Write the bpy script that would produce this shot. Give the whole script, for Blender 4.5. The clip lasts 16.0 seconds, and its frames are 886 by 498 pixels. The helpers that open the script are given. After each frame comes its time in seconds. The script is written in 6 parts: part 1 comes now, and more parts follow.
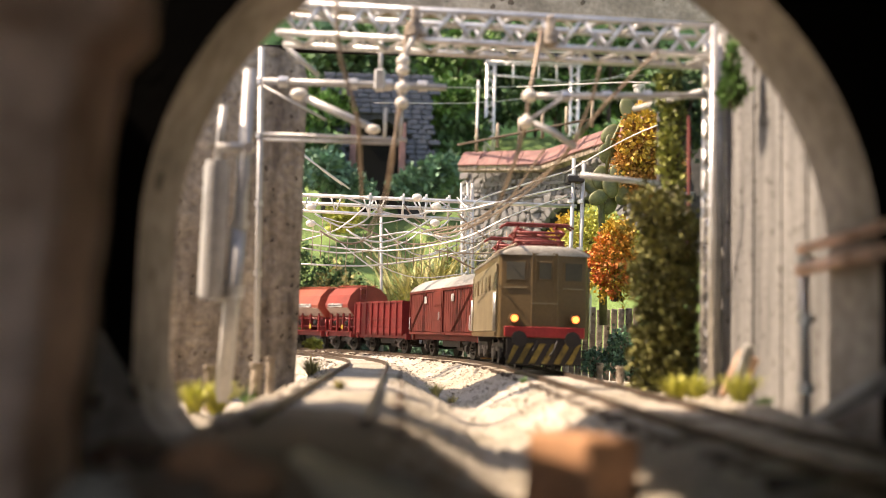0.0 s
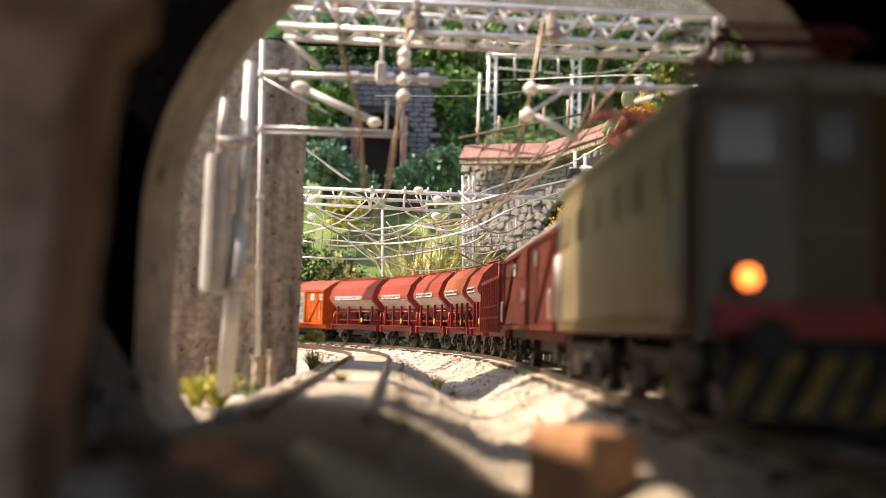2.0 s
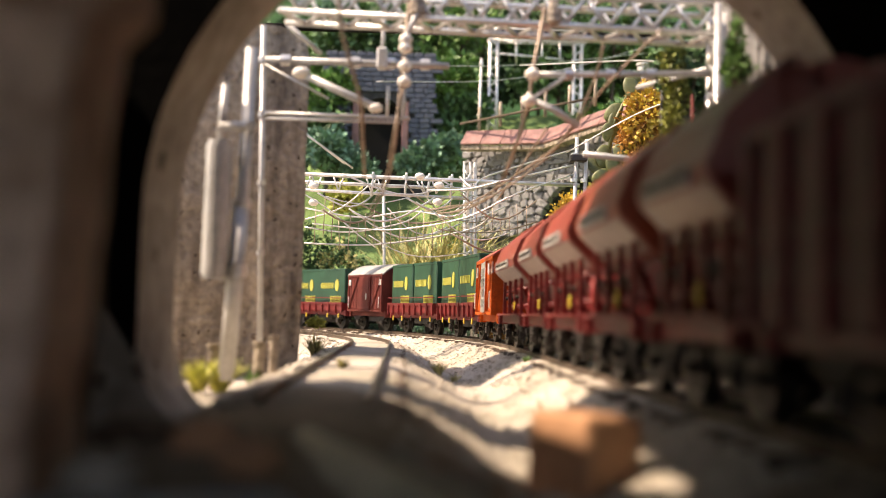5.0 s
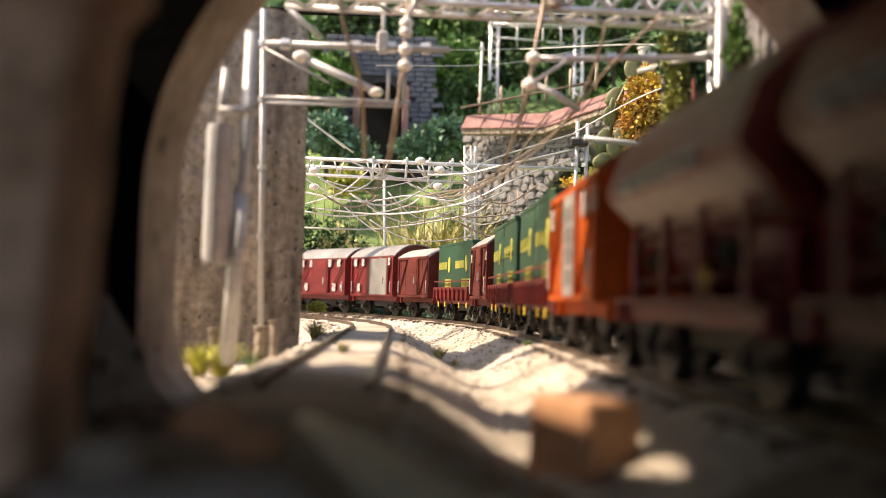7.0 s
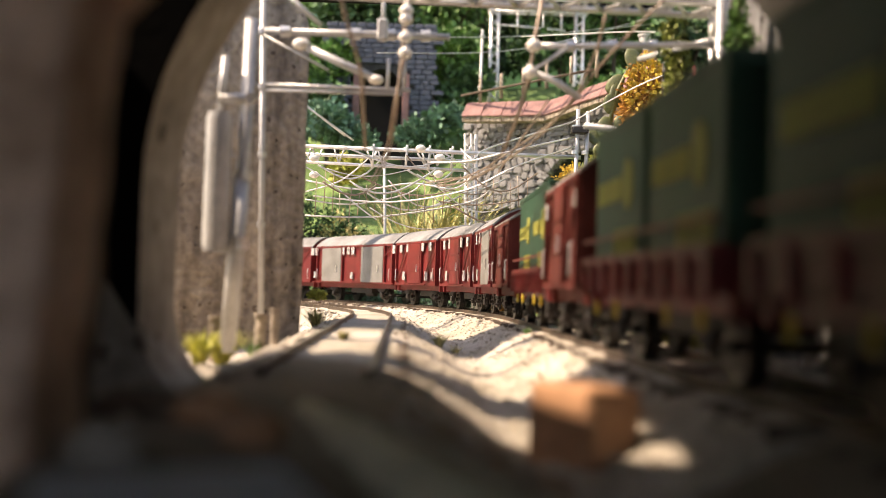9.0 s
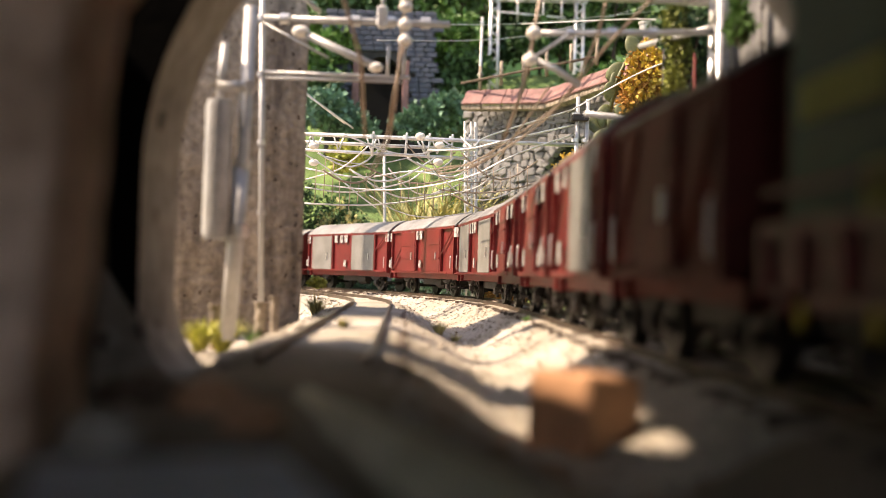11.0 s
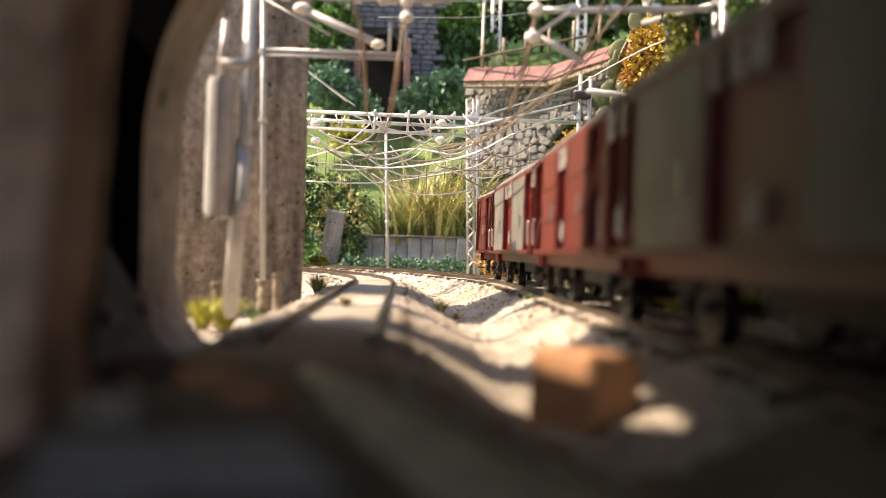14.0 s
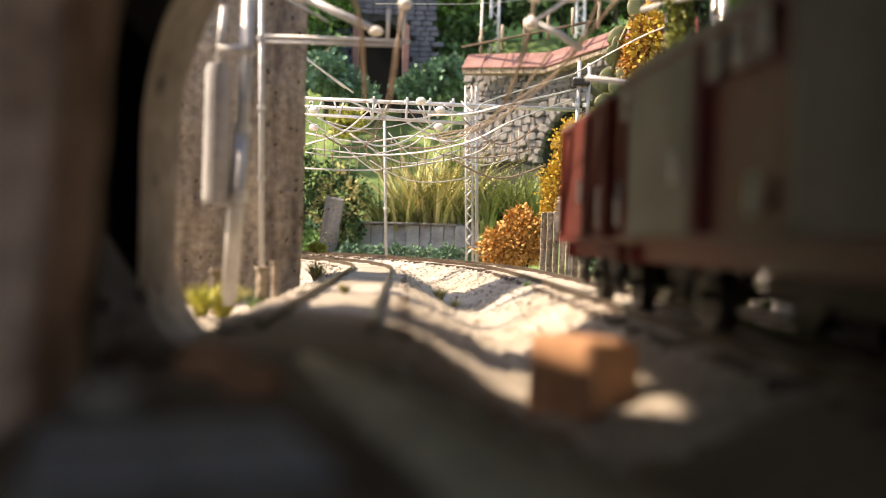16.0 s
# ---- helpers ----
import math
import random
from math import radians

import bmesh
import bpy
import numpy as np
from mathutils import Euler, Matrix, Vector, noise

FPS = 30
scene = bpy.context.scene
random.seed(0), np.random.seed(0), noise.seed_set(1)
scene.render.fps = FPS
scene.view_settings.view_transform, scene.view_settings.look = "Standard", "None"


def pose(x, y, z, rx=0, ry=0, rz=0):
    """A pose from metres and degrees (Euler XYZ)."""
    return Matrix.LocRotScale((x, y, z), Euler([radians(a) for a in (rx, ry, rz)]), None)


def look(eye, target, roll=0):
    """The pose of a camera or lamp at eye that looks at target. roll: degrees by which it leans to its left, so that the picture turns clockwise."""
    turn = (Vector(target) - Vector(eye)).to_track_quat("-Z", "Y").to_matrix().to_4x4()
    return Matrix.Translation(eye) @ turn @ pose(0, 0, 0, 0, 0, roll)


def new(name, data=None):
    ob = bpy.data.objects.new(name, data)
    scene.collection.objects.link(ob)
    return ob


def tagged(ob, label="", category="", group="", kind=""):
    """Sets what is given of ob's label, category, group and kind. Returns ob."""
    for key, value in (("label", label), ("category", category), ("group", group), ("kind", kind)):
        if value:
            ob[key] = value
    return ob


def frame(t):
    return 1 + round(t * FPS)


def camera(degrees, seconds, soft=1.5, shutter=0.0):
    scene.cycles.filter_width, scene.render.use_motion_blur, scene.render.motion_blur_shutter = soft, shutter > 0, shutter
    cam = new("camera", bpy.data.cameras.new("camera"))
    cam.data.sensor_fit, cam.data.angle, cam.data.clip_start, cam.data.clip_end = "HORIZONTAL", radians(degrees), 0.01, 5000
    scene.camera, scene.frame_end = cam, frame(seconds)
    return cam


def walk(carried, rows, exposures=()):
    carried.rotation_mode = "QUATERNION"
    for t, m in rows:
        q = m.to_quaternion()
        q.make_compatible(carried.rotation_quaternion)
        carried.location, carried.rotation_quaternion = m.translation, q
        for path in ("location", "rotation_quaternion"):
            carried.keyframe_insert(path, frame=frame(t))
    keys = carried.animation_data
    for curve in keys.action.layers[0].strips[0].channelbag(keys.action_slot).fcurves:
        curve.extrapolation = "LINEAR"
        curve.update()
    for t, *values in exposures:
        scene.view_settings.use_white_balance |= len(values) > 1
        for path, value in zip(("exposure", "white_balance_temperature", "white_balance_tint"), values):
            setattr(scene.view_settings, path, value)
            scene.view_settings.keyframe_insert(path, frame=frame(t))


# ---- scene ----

cam = camera(48.0, 16.0, soft=0.4, shutter=0.0)
cam.data.dof.use_dof = True
cam.data.dof.focus_distance = 0.53
cam.data.dof.aperture_fstop = 14.0

EYE = 0.0125           # lens height over the rail heads
FOCAL = 1761.0
# seconds, sink of the horizon, sideways drift
DRIFT = [(0, 0, 0), (0.5, -2, 0), (1, -8, 0.8), (1.5, -13, 1.1), (2, -12.5, 2.1), (2.5, -13, 2.6), (3, -17, 3.4),
         (3.5, -22, 3.3), (4, -28, 3.6), (6.5, -55, 3.8), (7, -65, 4), (7.5, -74, 3.8), (8, -78, 3.9), (8.5, -81, 3.6),
         (9, -86.5, 3.7), (11.5, -114.5, 2.6), (12, -122.5, 2.9), (12.5, -130, 3.6), (13, -134, 4), (13.5, -140, 4.8),
         (14, -147, 5.1), (14.5, -155, 5.4), (15, -162.5, 7.6), (15.5, -168, 7.4), (16, -169.5, 2)]


def aim(dv, du):
    pitch = math.atan((593.8 - 441 + dv) / FOCAL)
    yaw = du / FOCAL
    eye = Vector((0, 0, EYE))
    way = Vector((-math.sin(yaw) * math.cos(pitch), math.cos(yaw) * math.cos(pitch), math.sin(pitch)))
    return look(eye, eye + way, 1.7)


walk(cam, [(t, aim(dv, du)) for t, dv, du in DRIFT], exposures=[(0, 1.36, 8500, 21), (16, 1.36, 8500, 21)])

# ---- world and sun ----
SUN_EL, SUN_AZ = 50.0, -93.0      # degrees; azimuth from straight ahead, positive to the right
world = bpy.data.worlds.new("world")
scene.world = world
world.use_nodes = True
wn = world.node_tree.nodes
sky = wn.new("ShaderNodeTexSky")
sky.sky_type = "NISHITA"
sky.sun_disc = False
sky.sun_elevation, sky.sun_rotation = radians(SUN_EL), radians(SUN_AZ)
world.node_tree.links.new(sky.outputs[0], wn["Background"].inputs[0])
wn["Background"].inputs[1].default_value = 0.15
sun = new("sun", bpy.data.lights.new("sun", "SUN"))
sun.data.energy, sun.data.angle, sun.data.color = 3.4, radians(0.6), (1.0, 0.94, 0.84)
to_sun = Vector((math.sin(radians(SUN_AZ)) * math.cos(radians(SUN_EL)), math.cos(radians(SUN_AZ)) * math.cos(radians(SUN_EL)), math.sin(radians(SUN_EL))))
sun.matrix_world = look(to_sun * 3, (0, 0, 0))


# ---- materials ----
def mat(name, color, rough=0.6, metal=0.0, var=0.25, scale=120.0, bump=0.3, fine=900.0, tint=None, rand=0.0, spec=0.5, streak=False, depth=0.0006, pits=0.0):
    """A surface with stains at one scale and grain at another."""
    m = bpy.data.materials.new(name)
    m.use_nodes = True
    n, l = m.node_tree.nodes, m.node_tree.links
    b = n["Principled BSDF"]
    b.inputs["Roughness"].default_value, b.inputs["Metallic"].default_value = rough, metal
    b.inputs["Specular IOR Level"].default_value = spec
    tc = n.new("ShaderNodeTexCoord")
    mp = n.new("ShaderNodeMapping")
    l.new(tc.outputs["Object"], mp.inputs[0])
    if streak:
        mp.inputs["Scale"].default_value = (1, 1, 0.12)
    big, small = n.new("ShaderNodeTexNoise"), n.new("ShaderNodeTexNoise")
    big.inputs["Scale"].default_value, big.inputs["Detail"].default_value = scale, 5
    small.inputs["Scale"].default_value, small.inputs["Detail"].default_value = fine, 3
    l.new(mp.outputs[0], big.inputs[0])
    l.new(tc.outputs["Object"], small.inputs[0])
    ramp = n.new("ShaderNodeValToRGB")
    c = Vector(color)
    other = Vector(tint) if tint else c * (1 - 1.6 * var)
    ramp.color_ramp.elements[0].position, ramp.color_ramp.elements[1].position = 0.32, 0.68
    ramp.color_ramp.elements[0].color = (*[max(0, v) for v in other], 1)
    ramp.color_ramp.elements[1].color = (*[min(1, v * (1 + 0.5 * var)) for v in c], 1)
    l.new(big.outputs[0], ramp.inputs[0])
    mix = n.new("ShaderNodeMix")
    mix.data_type, mix.blend_type = "RGBA", "MULTIPLY"
    mix.inputs[0].default_value = 1.0
    gr = n.new("ShaderNodeMapRange")
    gr.inputs[1].default_value, gr.inputs[2].default_value = 0.25, 0.75
    gr.inputs[3].default_value, gr.inputs[4].default_value = 1 - var, 1 + var * 0.6
    l.new(small.outputs[0], gr.inputs[0])
    l.new(ramp.outputs[0], mix.inputs[6])
    l.new(gr.outputs[0], mix.inputs[7])
    out = mix.outputs[2]
    if pits:
        # scattered dark pits and chips
        vo, px = n.new("ShaderNodeTexVoronoi"), n.new("ShaderNodeMix")
        vo.inputs["Scale"].default_value = pits
        warp = n.new("ShaderNodeVectorMath")
        warp.operation = "MULTIPLY_ADD"
        warp.inputs[1].default_value = (0.0035, 0.0035, 0.0035)
        l.new(small.outputs["Color"], warp.inputs[0])
        l.new(tc.outputs["Object"], warp.inputs[2])
        l.new(warp.outputs[0], vo.inputs["Vector"])
        sep = n.new("ShaderNodeSeparateColor")
        l.new(vo.outputs["Color"], sep.inputs[0])
        size = n.new("ShaderNodeMapRange")
        size.inputs[1].default_value, size.inputs[2].default_value = 0.74, 1.0
        size.inputs[3].default_value, size.inputs[4].default_value = 0.0, 0.42
        l.new(sep.outputs[0], size.inputs[0])
        less = n.new("ShaderNodeMath")
        less.operation = "LESS_THAN"
        l.new(vo.outputs["Distance"], less.inputs[0])
        l.new(size.outputs[0], less.inputs[1])
        px.data_type, px.blend_type = "RGBA", "MULTIPLY"
        px.inputs[7].default_value = (0.34, 0.31, 0.28, 1)
        l.new(less.outputs[0], px.inputs[0])
        l.new(out, px.inputs[6])
        out = px.outputs[2]
    if rand:
        g = n.new("ShaderNodeNewGeometry")
        hsv = n.new("ShaderNodeHueSaturation")
        mr = n.new("ShaderNodeMapRange")
        mr.inputs[3].default_value, mr.inputs[4].default_value = 1 - rand, 1 + rand
        l.new(g.outputs["Random Per Island"], mr.inputs[0])
        l.new(mr.outputs[0], hsv.inputs["Value"])
        l.new(out, hsv.inputs["Color"])
        out = hsv.outputs[0]
    l.new(out, b.inputs["Base Color"])
    if bump:
        bp = n.new("ShaderNodeBump")
        bp.inputs["Strength"].default_value, bp.inputs["Distance"].default_value = bump, depth
        l.new(small.outputs[0], bp.inputs["Height"])
        l.new(bp.outputs[0], b.inputs["Normal"])
    return m


def leaf_mat(name, color, tint, rand=0.45):
    m = mat(name, color, 0.55, var=0.2, scale=40, bump=0, tint=tint, rand=rand, spec=0.3)
    b = m.node_tree.nodes["Principled BSDF"]
    b.inputs["Subsurface Weight"].default_value = 0.0
    return m


def glow(name, color, power):
    m = bpy.data.materials.new(name)
    m.use_nodes = True
    b = m.node_tree.nodes["Principled BSDF"]
    b.inputs["Base Color"].default_value = (*color, 1)
    b.inputs["Emission Color"].default_value = (*color, 1)
    b.inputs["Emission Strength"].default_value = power
    return m


M_BALLAST = mat("ballast", (0.50, 0.45, 0.385), 0.95, var=0.3, scale=25, fine=1300, bump=0.9, tint=(0.36, 0.32, 0.25), depth=0.0009)
M_STONE_BIT = mat("ballast_stone", (0.50, 0.45, 0.37), 0.9, var=0.2, scale=200, rand=0.25)
M_RAIL = mat("rail_steel", (0.13, 0.09, 0.065), 0.5, 0.5, var=0.3)
M_RAILTOP = mat("rail_top", (0.35, 0.32, 0.29), 0.3, 0.9, var=0.15)
M_SLEEPER = mat("sleeper_wood", (0.10, 0.07, 0.05), 0.85, rand=0.3)
M_CONCRETE = mat("aged_concrete", (0.40, 0.33, 0.255), 0.92, var=0.45, scale=170, fine=420, bump=1.0, tint=(0.16, 0.125, 0.095), streak=True, depth=0.0012, pits=430.0)
M_PORTAL = mat("portal_plaster", (0.36, 0.315, 0.265), 0.92, var=0.3, scale=60, fine=300, bump=0.6, tint=(0.22, 0.19, 0.155), pits=160.0)
M_WALL_R = mat("streaked_wall", (0.235, 0.23, 0.22), 0.9, var=0.3, scale=150, fine=700, tint=(0.12, 0.117, 0.112), streak=True, pits=420.0)
# near-black stands in for unlit tunnel shade; also used on the dark beams
M_DARK = mat("cavity_shade_and_beam_black", (0.0035, 0.003, 0.0025), 0.95, var=0.3, scale=20, spec=0.1)
# brown tunnel floor with the portal's shade put into its colour
M_SHADEDFLOOR = mat("shaded_tunnel_floor", (0.30, 0.235, 0.165), 0.95, var=0.3, scale=20, fine=900, bump=0.8)
M_WOOD = mat("raw_wood", (0.78, 0.53, 0.40), 0.85, var=0.3, scale=110, fine=420, tint=(0.46, 0.29, 0.20), depth=0.001)
M_BLOCK = mat("orange_wood", (0.50, 0.26, 0.14), 0.75, var=0.2, scale=60, fine=600)
M_SILVER = mat("galvanised_wire", (0.74, 0.72, 0.69), 0.30, 0.6, var=0.15, scale=150)
M_GREYPAINT = mat("grey_mast_paint", (0.55, 0.54, 0.52), 0.45, 0.3, var=0.15)
M_WHITE = mat("white_ceramic", (0.83, 0.77, 0.68), 0.35, var=0.1, bump=0)
M_COPPER = mat("copper_wire", (0.36, 0.27, 0.20), 0.45, 0.3, var=0.25)
M_STONE = mat("grey_stone", (0.25, 0.245, 0.235), 0.9, var=0.35, scale=120, rand=0.45, tint=(0.11, 0.11, 0.11))
M_SLOPE = mat("paler_slope_paint", (0.46, 0.34, 0.28), 0.45, var=0.2, scale=70, bump=0.05)
M_MORTAR = mat("mortar", (0.05, 0.05, 0.05), 0.95, var=0.3)
M_BLUESTONE = mat("blue_grey_stone", (0.105, 0.118, 0.155), 0.9, var=0.3, scale=120, rand=0.4)
M_TERRACOTTA = mat("terracotta_coping", (0.30, 0.155, 0.14), 0.85, var=0.3, scale=90, rand=0.12, tint=(0.19, 0.105, 0.095))
M_GRASSHILL = mat("flocked_grass", (0.16, 0.26, 0.075), 0.95, var=0.4, scale=16, fine=500, bump=1.0, tint=(0.07, 0.13, 0.04), depth=0.003)
# black for the unlit depth of the upper tunnel mouth
M_BLACK = mat("unlit_depth_black", (0.012, 0.011, 0.01), 0.9, var=0.1, bump=0)
L_DARK = leaf_mat("dark_leaves", (0.075, 0.155, 0.055), (0.04, 0.09, 0.035), 0.6)
L_MID = leaf_mat("green_leaves", (0.13, 0.25, 0.065), (0.065, 0.15, 0.04), 0.55)
L_BLUE = leaf_mat("bluish_leaves", (0.16, 0.29, 0.19), (0.09, 0.19, 0.11), 0.5)
L_STRAW = leaf_mat("straw_blades", (0.55, 0.47, 0.22), (0.26, 0.27, 0.09), 0.6)
L_REED = leaf_mat("green_blades", (0.30, 0.34, 0.12), (0.12, 0.19, 0.05), 0.6)
L_GOLD = leaf_mat("golden_leaves", (0.60, 0.42, 0.06), (0.42, 0.25, 0.05))
L_ORANGE = leaf_mat("orange_leaves", (0.56, 0.31, 0.09), (0.36, 0.18, 0.05), 0.5)
L_RED = leaf_mat("red_flowers", (0.62, 0.12, 0.05), (0.6, 0.3, 0.05))
L_IVY = leaf_mat("olive_ivy", (0.20, 0.19, 0.06), (0.085, 0.09, 0.03), 0.6)
L_CLIMB = leaf_mat("yellow_green_climber", (0.30, 0.31, 0.08), (0.13, 0.17, 0.05), 0.6)
L_YELLOW = leaf_mat("yellow_tuft", (0.56, 0.52, 0.12), (0.28, 0.34, 0.08))
L_CACTUS = mat("cactus_skin", (0.135, 0.15, 0.05), 0.5, var=0.35, scale=90, rand=0.15)
# rolling stock
M_REDBROWN = mat("red_brown_paint", (0.19, 0.020, 0.020), 0.40, var=0.2, scale=70, bump=0.1)
M_BROWN = mat("brown_planks", (0.135, 0.024, 0.018), 0.6, var=0.25, scale=70, bump=0.15, spec=0.25)
M_HOPPER = mat("hopper_red", (0.29, 0.048, 0.034), 0.42, var=0.2, scale=60, bump=0.1)
M_HOPPER2 = mat("hopper_orange_red", (0.36, 0.085, 0.05), 0.42, var=0.2, scale=60, bump=0.1)
M_ORANGE = mat("orange_planks", (0.50, 0.085, 0.010), 0.6, var=0.25, scale=60, bump=0.1, spec=0.25)
M_REDROOF = mat("red_roof", (0.40, 0.075, 0.05), 0.5, var=0.15, scale=60, bump=0.05)
M_GREYROOF = mat("grey_roof", (0.27, 0.265, 0.26), 0.55, var=0.3, scale=60, bump=0.1)
M_WHITEROOF = mat("pale_roof", (0.38, 0.365, 0.34), 0.5, var=0.25, scale=60, bump=0.05)
M_GREYDOOR = mat("grey_door", (0.235, 0.225, 0.205), 0.5, var=0.2, scale=60, bump=0.05)
M_SILVERDOOR = mat("silver_door", (0.45, 0.43, 0.40), 0.4, 0.4, var=0.15)
M_LABEL = mat("white_label", (0.56, 0.54, 0.51), 0.45, var=0.45, scale=500, bump=0)
M_GREEN = mat("green_tarpaulin", (0.012, 0.065, 0.035), 0.5, var=0.2, scale=60, bump=0.1)
M_YELLOW = mat("yellow_paint", (0.55, 0.39, 0.04), 0.5, var=0.12, bump=0)
M_STRIPE = mat("grimy_yellow", (0.30, 0.20, 0.035), 0.6, var=0.35, scale=250, tint=(0.10, 0.07, 0.02), bump=0)
M_LETTER = mat("yellow_lettering", (0.42, 0.40, 0.08), 0.5, var=0.1, bump=0)
M_UNDER = mat("black_underframe", (0.025, 0.018, 0.015), 0.6, var=0.3)
M_WHEEL = mat("blackened_steel", (0.06, 0.055, 0.05), 0.4, 0.7, var=0.2)
M_LOCO = mat("olive_brown_paint", (0.125, 0.080, 0.034), 0.4, var=0.15, scale=60, bump=0.05)
M_LOCOSIDE = mat("isabella_paint", (0.22, 0.175, 0.105), 0.42, var=0.18, scale=60, bump=0.05)
M_LOCOROOF = mat("loco_roof", (0.36, 0.33, 0.28), 0.5, var=0.2)
M_GLASS = mat("cab_glass", (0.085, 0.078, 0.06), 0.18, var=0.1, bump=0)
M_PANTO = mat("pantograph_red", (0.22, 0.04, 0.035), 0.45, 0.2, var=0.2)
M_LAMP = glow("warm_lamp", (1.0, 0.24, 0.06), 1.9)
M_BUFFERRED = mat("buffer_beam_red", (0.42, 0.03, 0.03), 0.45, var=0.15)


# ---- mesh helpers ----
def link_mesh(name, verts, faces, material, parent=None, label="", smooth=False):
    me = bpy.data.meshes.new(name)
    me.from_pydata([tuple(v) for v in verts], [], [tuple(f) for f in faces])
    me.materials.append(material)
    if smooth:
        me.polygons.foreach_set("use_smooth", [True] * len(me.polygons))
    me.update()
    ob = new(name, me)
    ob.parent = parent
    if label:
        ob["label"] = label
    return ob


def part(name, bm, material, parent=None, label="", smooth=False):
    me = bpy.data.meshes.new(name)
    bmesh.ops.recalc_face_normals(bm, faces=bm.faces)
    bm.to_mesh(me)
    bm.free()
    me.materials.append(material)
    if smooth:
        me.polygons.foreach_set("use_smooth", [True] * len(me.polygons))
    ob = new(name, me)
    ob.parent = parent
    if label:
        ob["label"] = label
    return ob


def box_into(bm, x0, x1, y0, y1, z0, z1, bevel=0.0, turn=None):
    r = bmesh.ops.create_cube(bm, size=1)
    vs = r["verts"]
    for v in vs:
        v.co = Vector(((x0 + x1) / 2 + v.co.x * (x1 - x0), (y0 + y1) / 2 + v.co.y * (y1 - y0), (z0 + z1) / 2 + v.co.z * (z1 - z0)))
    if bevel:
        es = list({e for v in vs for e in v.link_edges})
        r2 = bmesh.ops.bevel(bm, geom=es, offset=bevel, segments=1, affect="EDGES")
        vs = [v for v in r2["verts"]]
    if turn is not None:
        bmesh.ops.transform(bm, matrix=turn, verts=vs)
    return vs


def boxes(name, specs, material, parent=None, label="", bevel=0.0):
    bm = bmesh.new()
    for s in specs:
        box_into(bm, *s, bevel=bevel)
    return part(name, bm, material, parent, label)


def tube_data(pts, r, sides=6, r2=None):
    """Vertices and faces of a tube along pts; r2: radius at the far end."""
    pts = [Vector(p) for p in pts]
    vs, fs = [], []
    n = len(pts)
    up = Vector((0.13, 0.21, 1)).normalized()
    for i, p in enumerate(pts):
        d = (pts[min(i + 1, n - 1)] - pts[max(i - 1, 0)]).normalized()
        a = d.cross(up)
        if a.length < 1e-3:
            a = d.cross(Vector((1, 0.1, 0)))
        a.normalize()
        b = d.cross(a)
        rr = r if r2 is None else r + (r2 - r) * i / (n - 1)
        for k in range(sides):
            w = 2 * math.pi * k / sides
            vs.append(p + a * math.cos(w) * rr + b * math.sin(w) * rr)
    for i in range(n - 1):
        for k in range(sides):
            k2 = (k + 1) % sides
            fs.append((i * sides + k, i * sides + k2, (i + 1) * sides + k2, (i + 1) * sides + k))
    fs.append(tuple(range(sides - 1, -1, -1)))
    fs.append(tuple((n - 1) * sides + k for k in range(sides)))
    return vs, fs


def merge(chunks):
    vs, fs = [], []
    for v, f in chunks:
        o = len(vs)
        vs += list(v)
        fs += [tuple(i + o for i in q) for q in f]
    return vs, fs


def tubes(name, runs, r, material, parent=None, label="", sides=6):
    vs, fs = merge([tube_data(p, r, sides) for p in runs])
    return link_mesh(name, vs, fs, material, parent, label, smooth=True)


def ball_into(bm, p, r, sx=1, sy=1, sz=1, seg=12, rings=8):
    bmesh.ops.create_uvsphere(bm, u_segments=seg, v_segments=rings, radius=r,
                              matrix=Matrix.Translation(p) @ Matrix.Diagonal((sx, sy, sz, 1)))


def cyl_into(bm, p, r, h, axis="z", seg=12, r2=None):
    rot = {"z": Matrix.Identity(4), "x": Matrix.Rotation(math.pi / 2, 4, "Y"), "y": Matrix.Rotation(math.pi / 2, 4, "X")}[axis]
    bmesh.ops.create_cone(bm, cap_ends=True, segments=seg, radius1=r, radius2=r if r2 is None else r2, depth=h,
                          matrix=Matrix.Translation(p) @ rot)


def sag(a, b, drop, n=10):
    a, b = Vector(a), Vector(b)
    return [a.lerp(b, i / n) - Vector((0, 0, drop * 4 * (i / n) * (1 - i / n))) for i in range(n + 1)]


def thing(name, label, category, group="", m=None):
    ob = new(name)
    ob.empty_display_size = 0.01
    tagged(ob, label, category, group)
    if m is not None:
        ob.matrix_world = m
    return ob


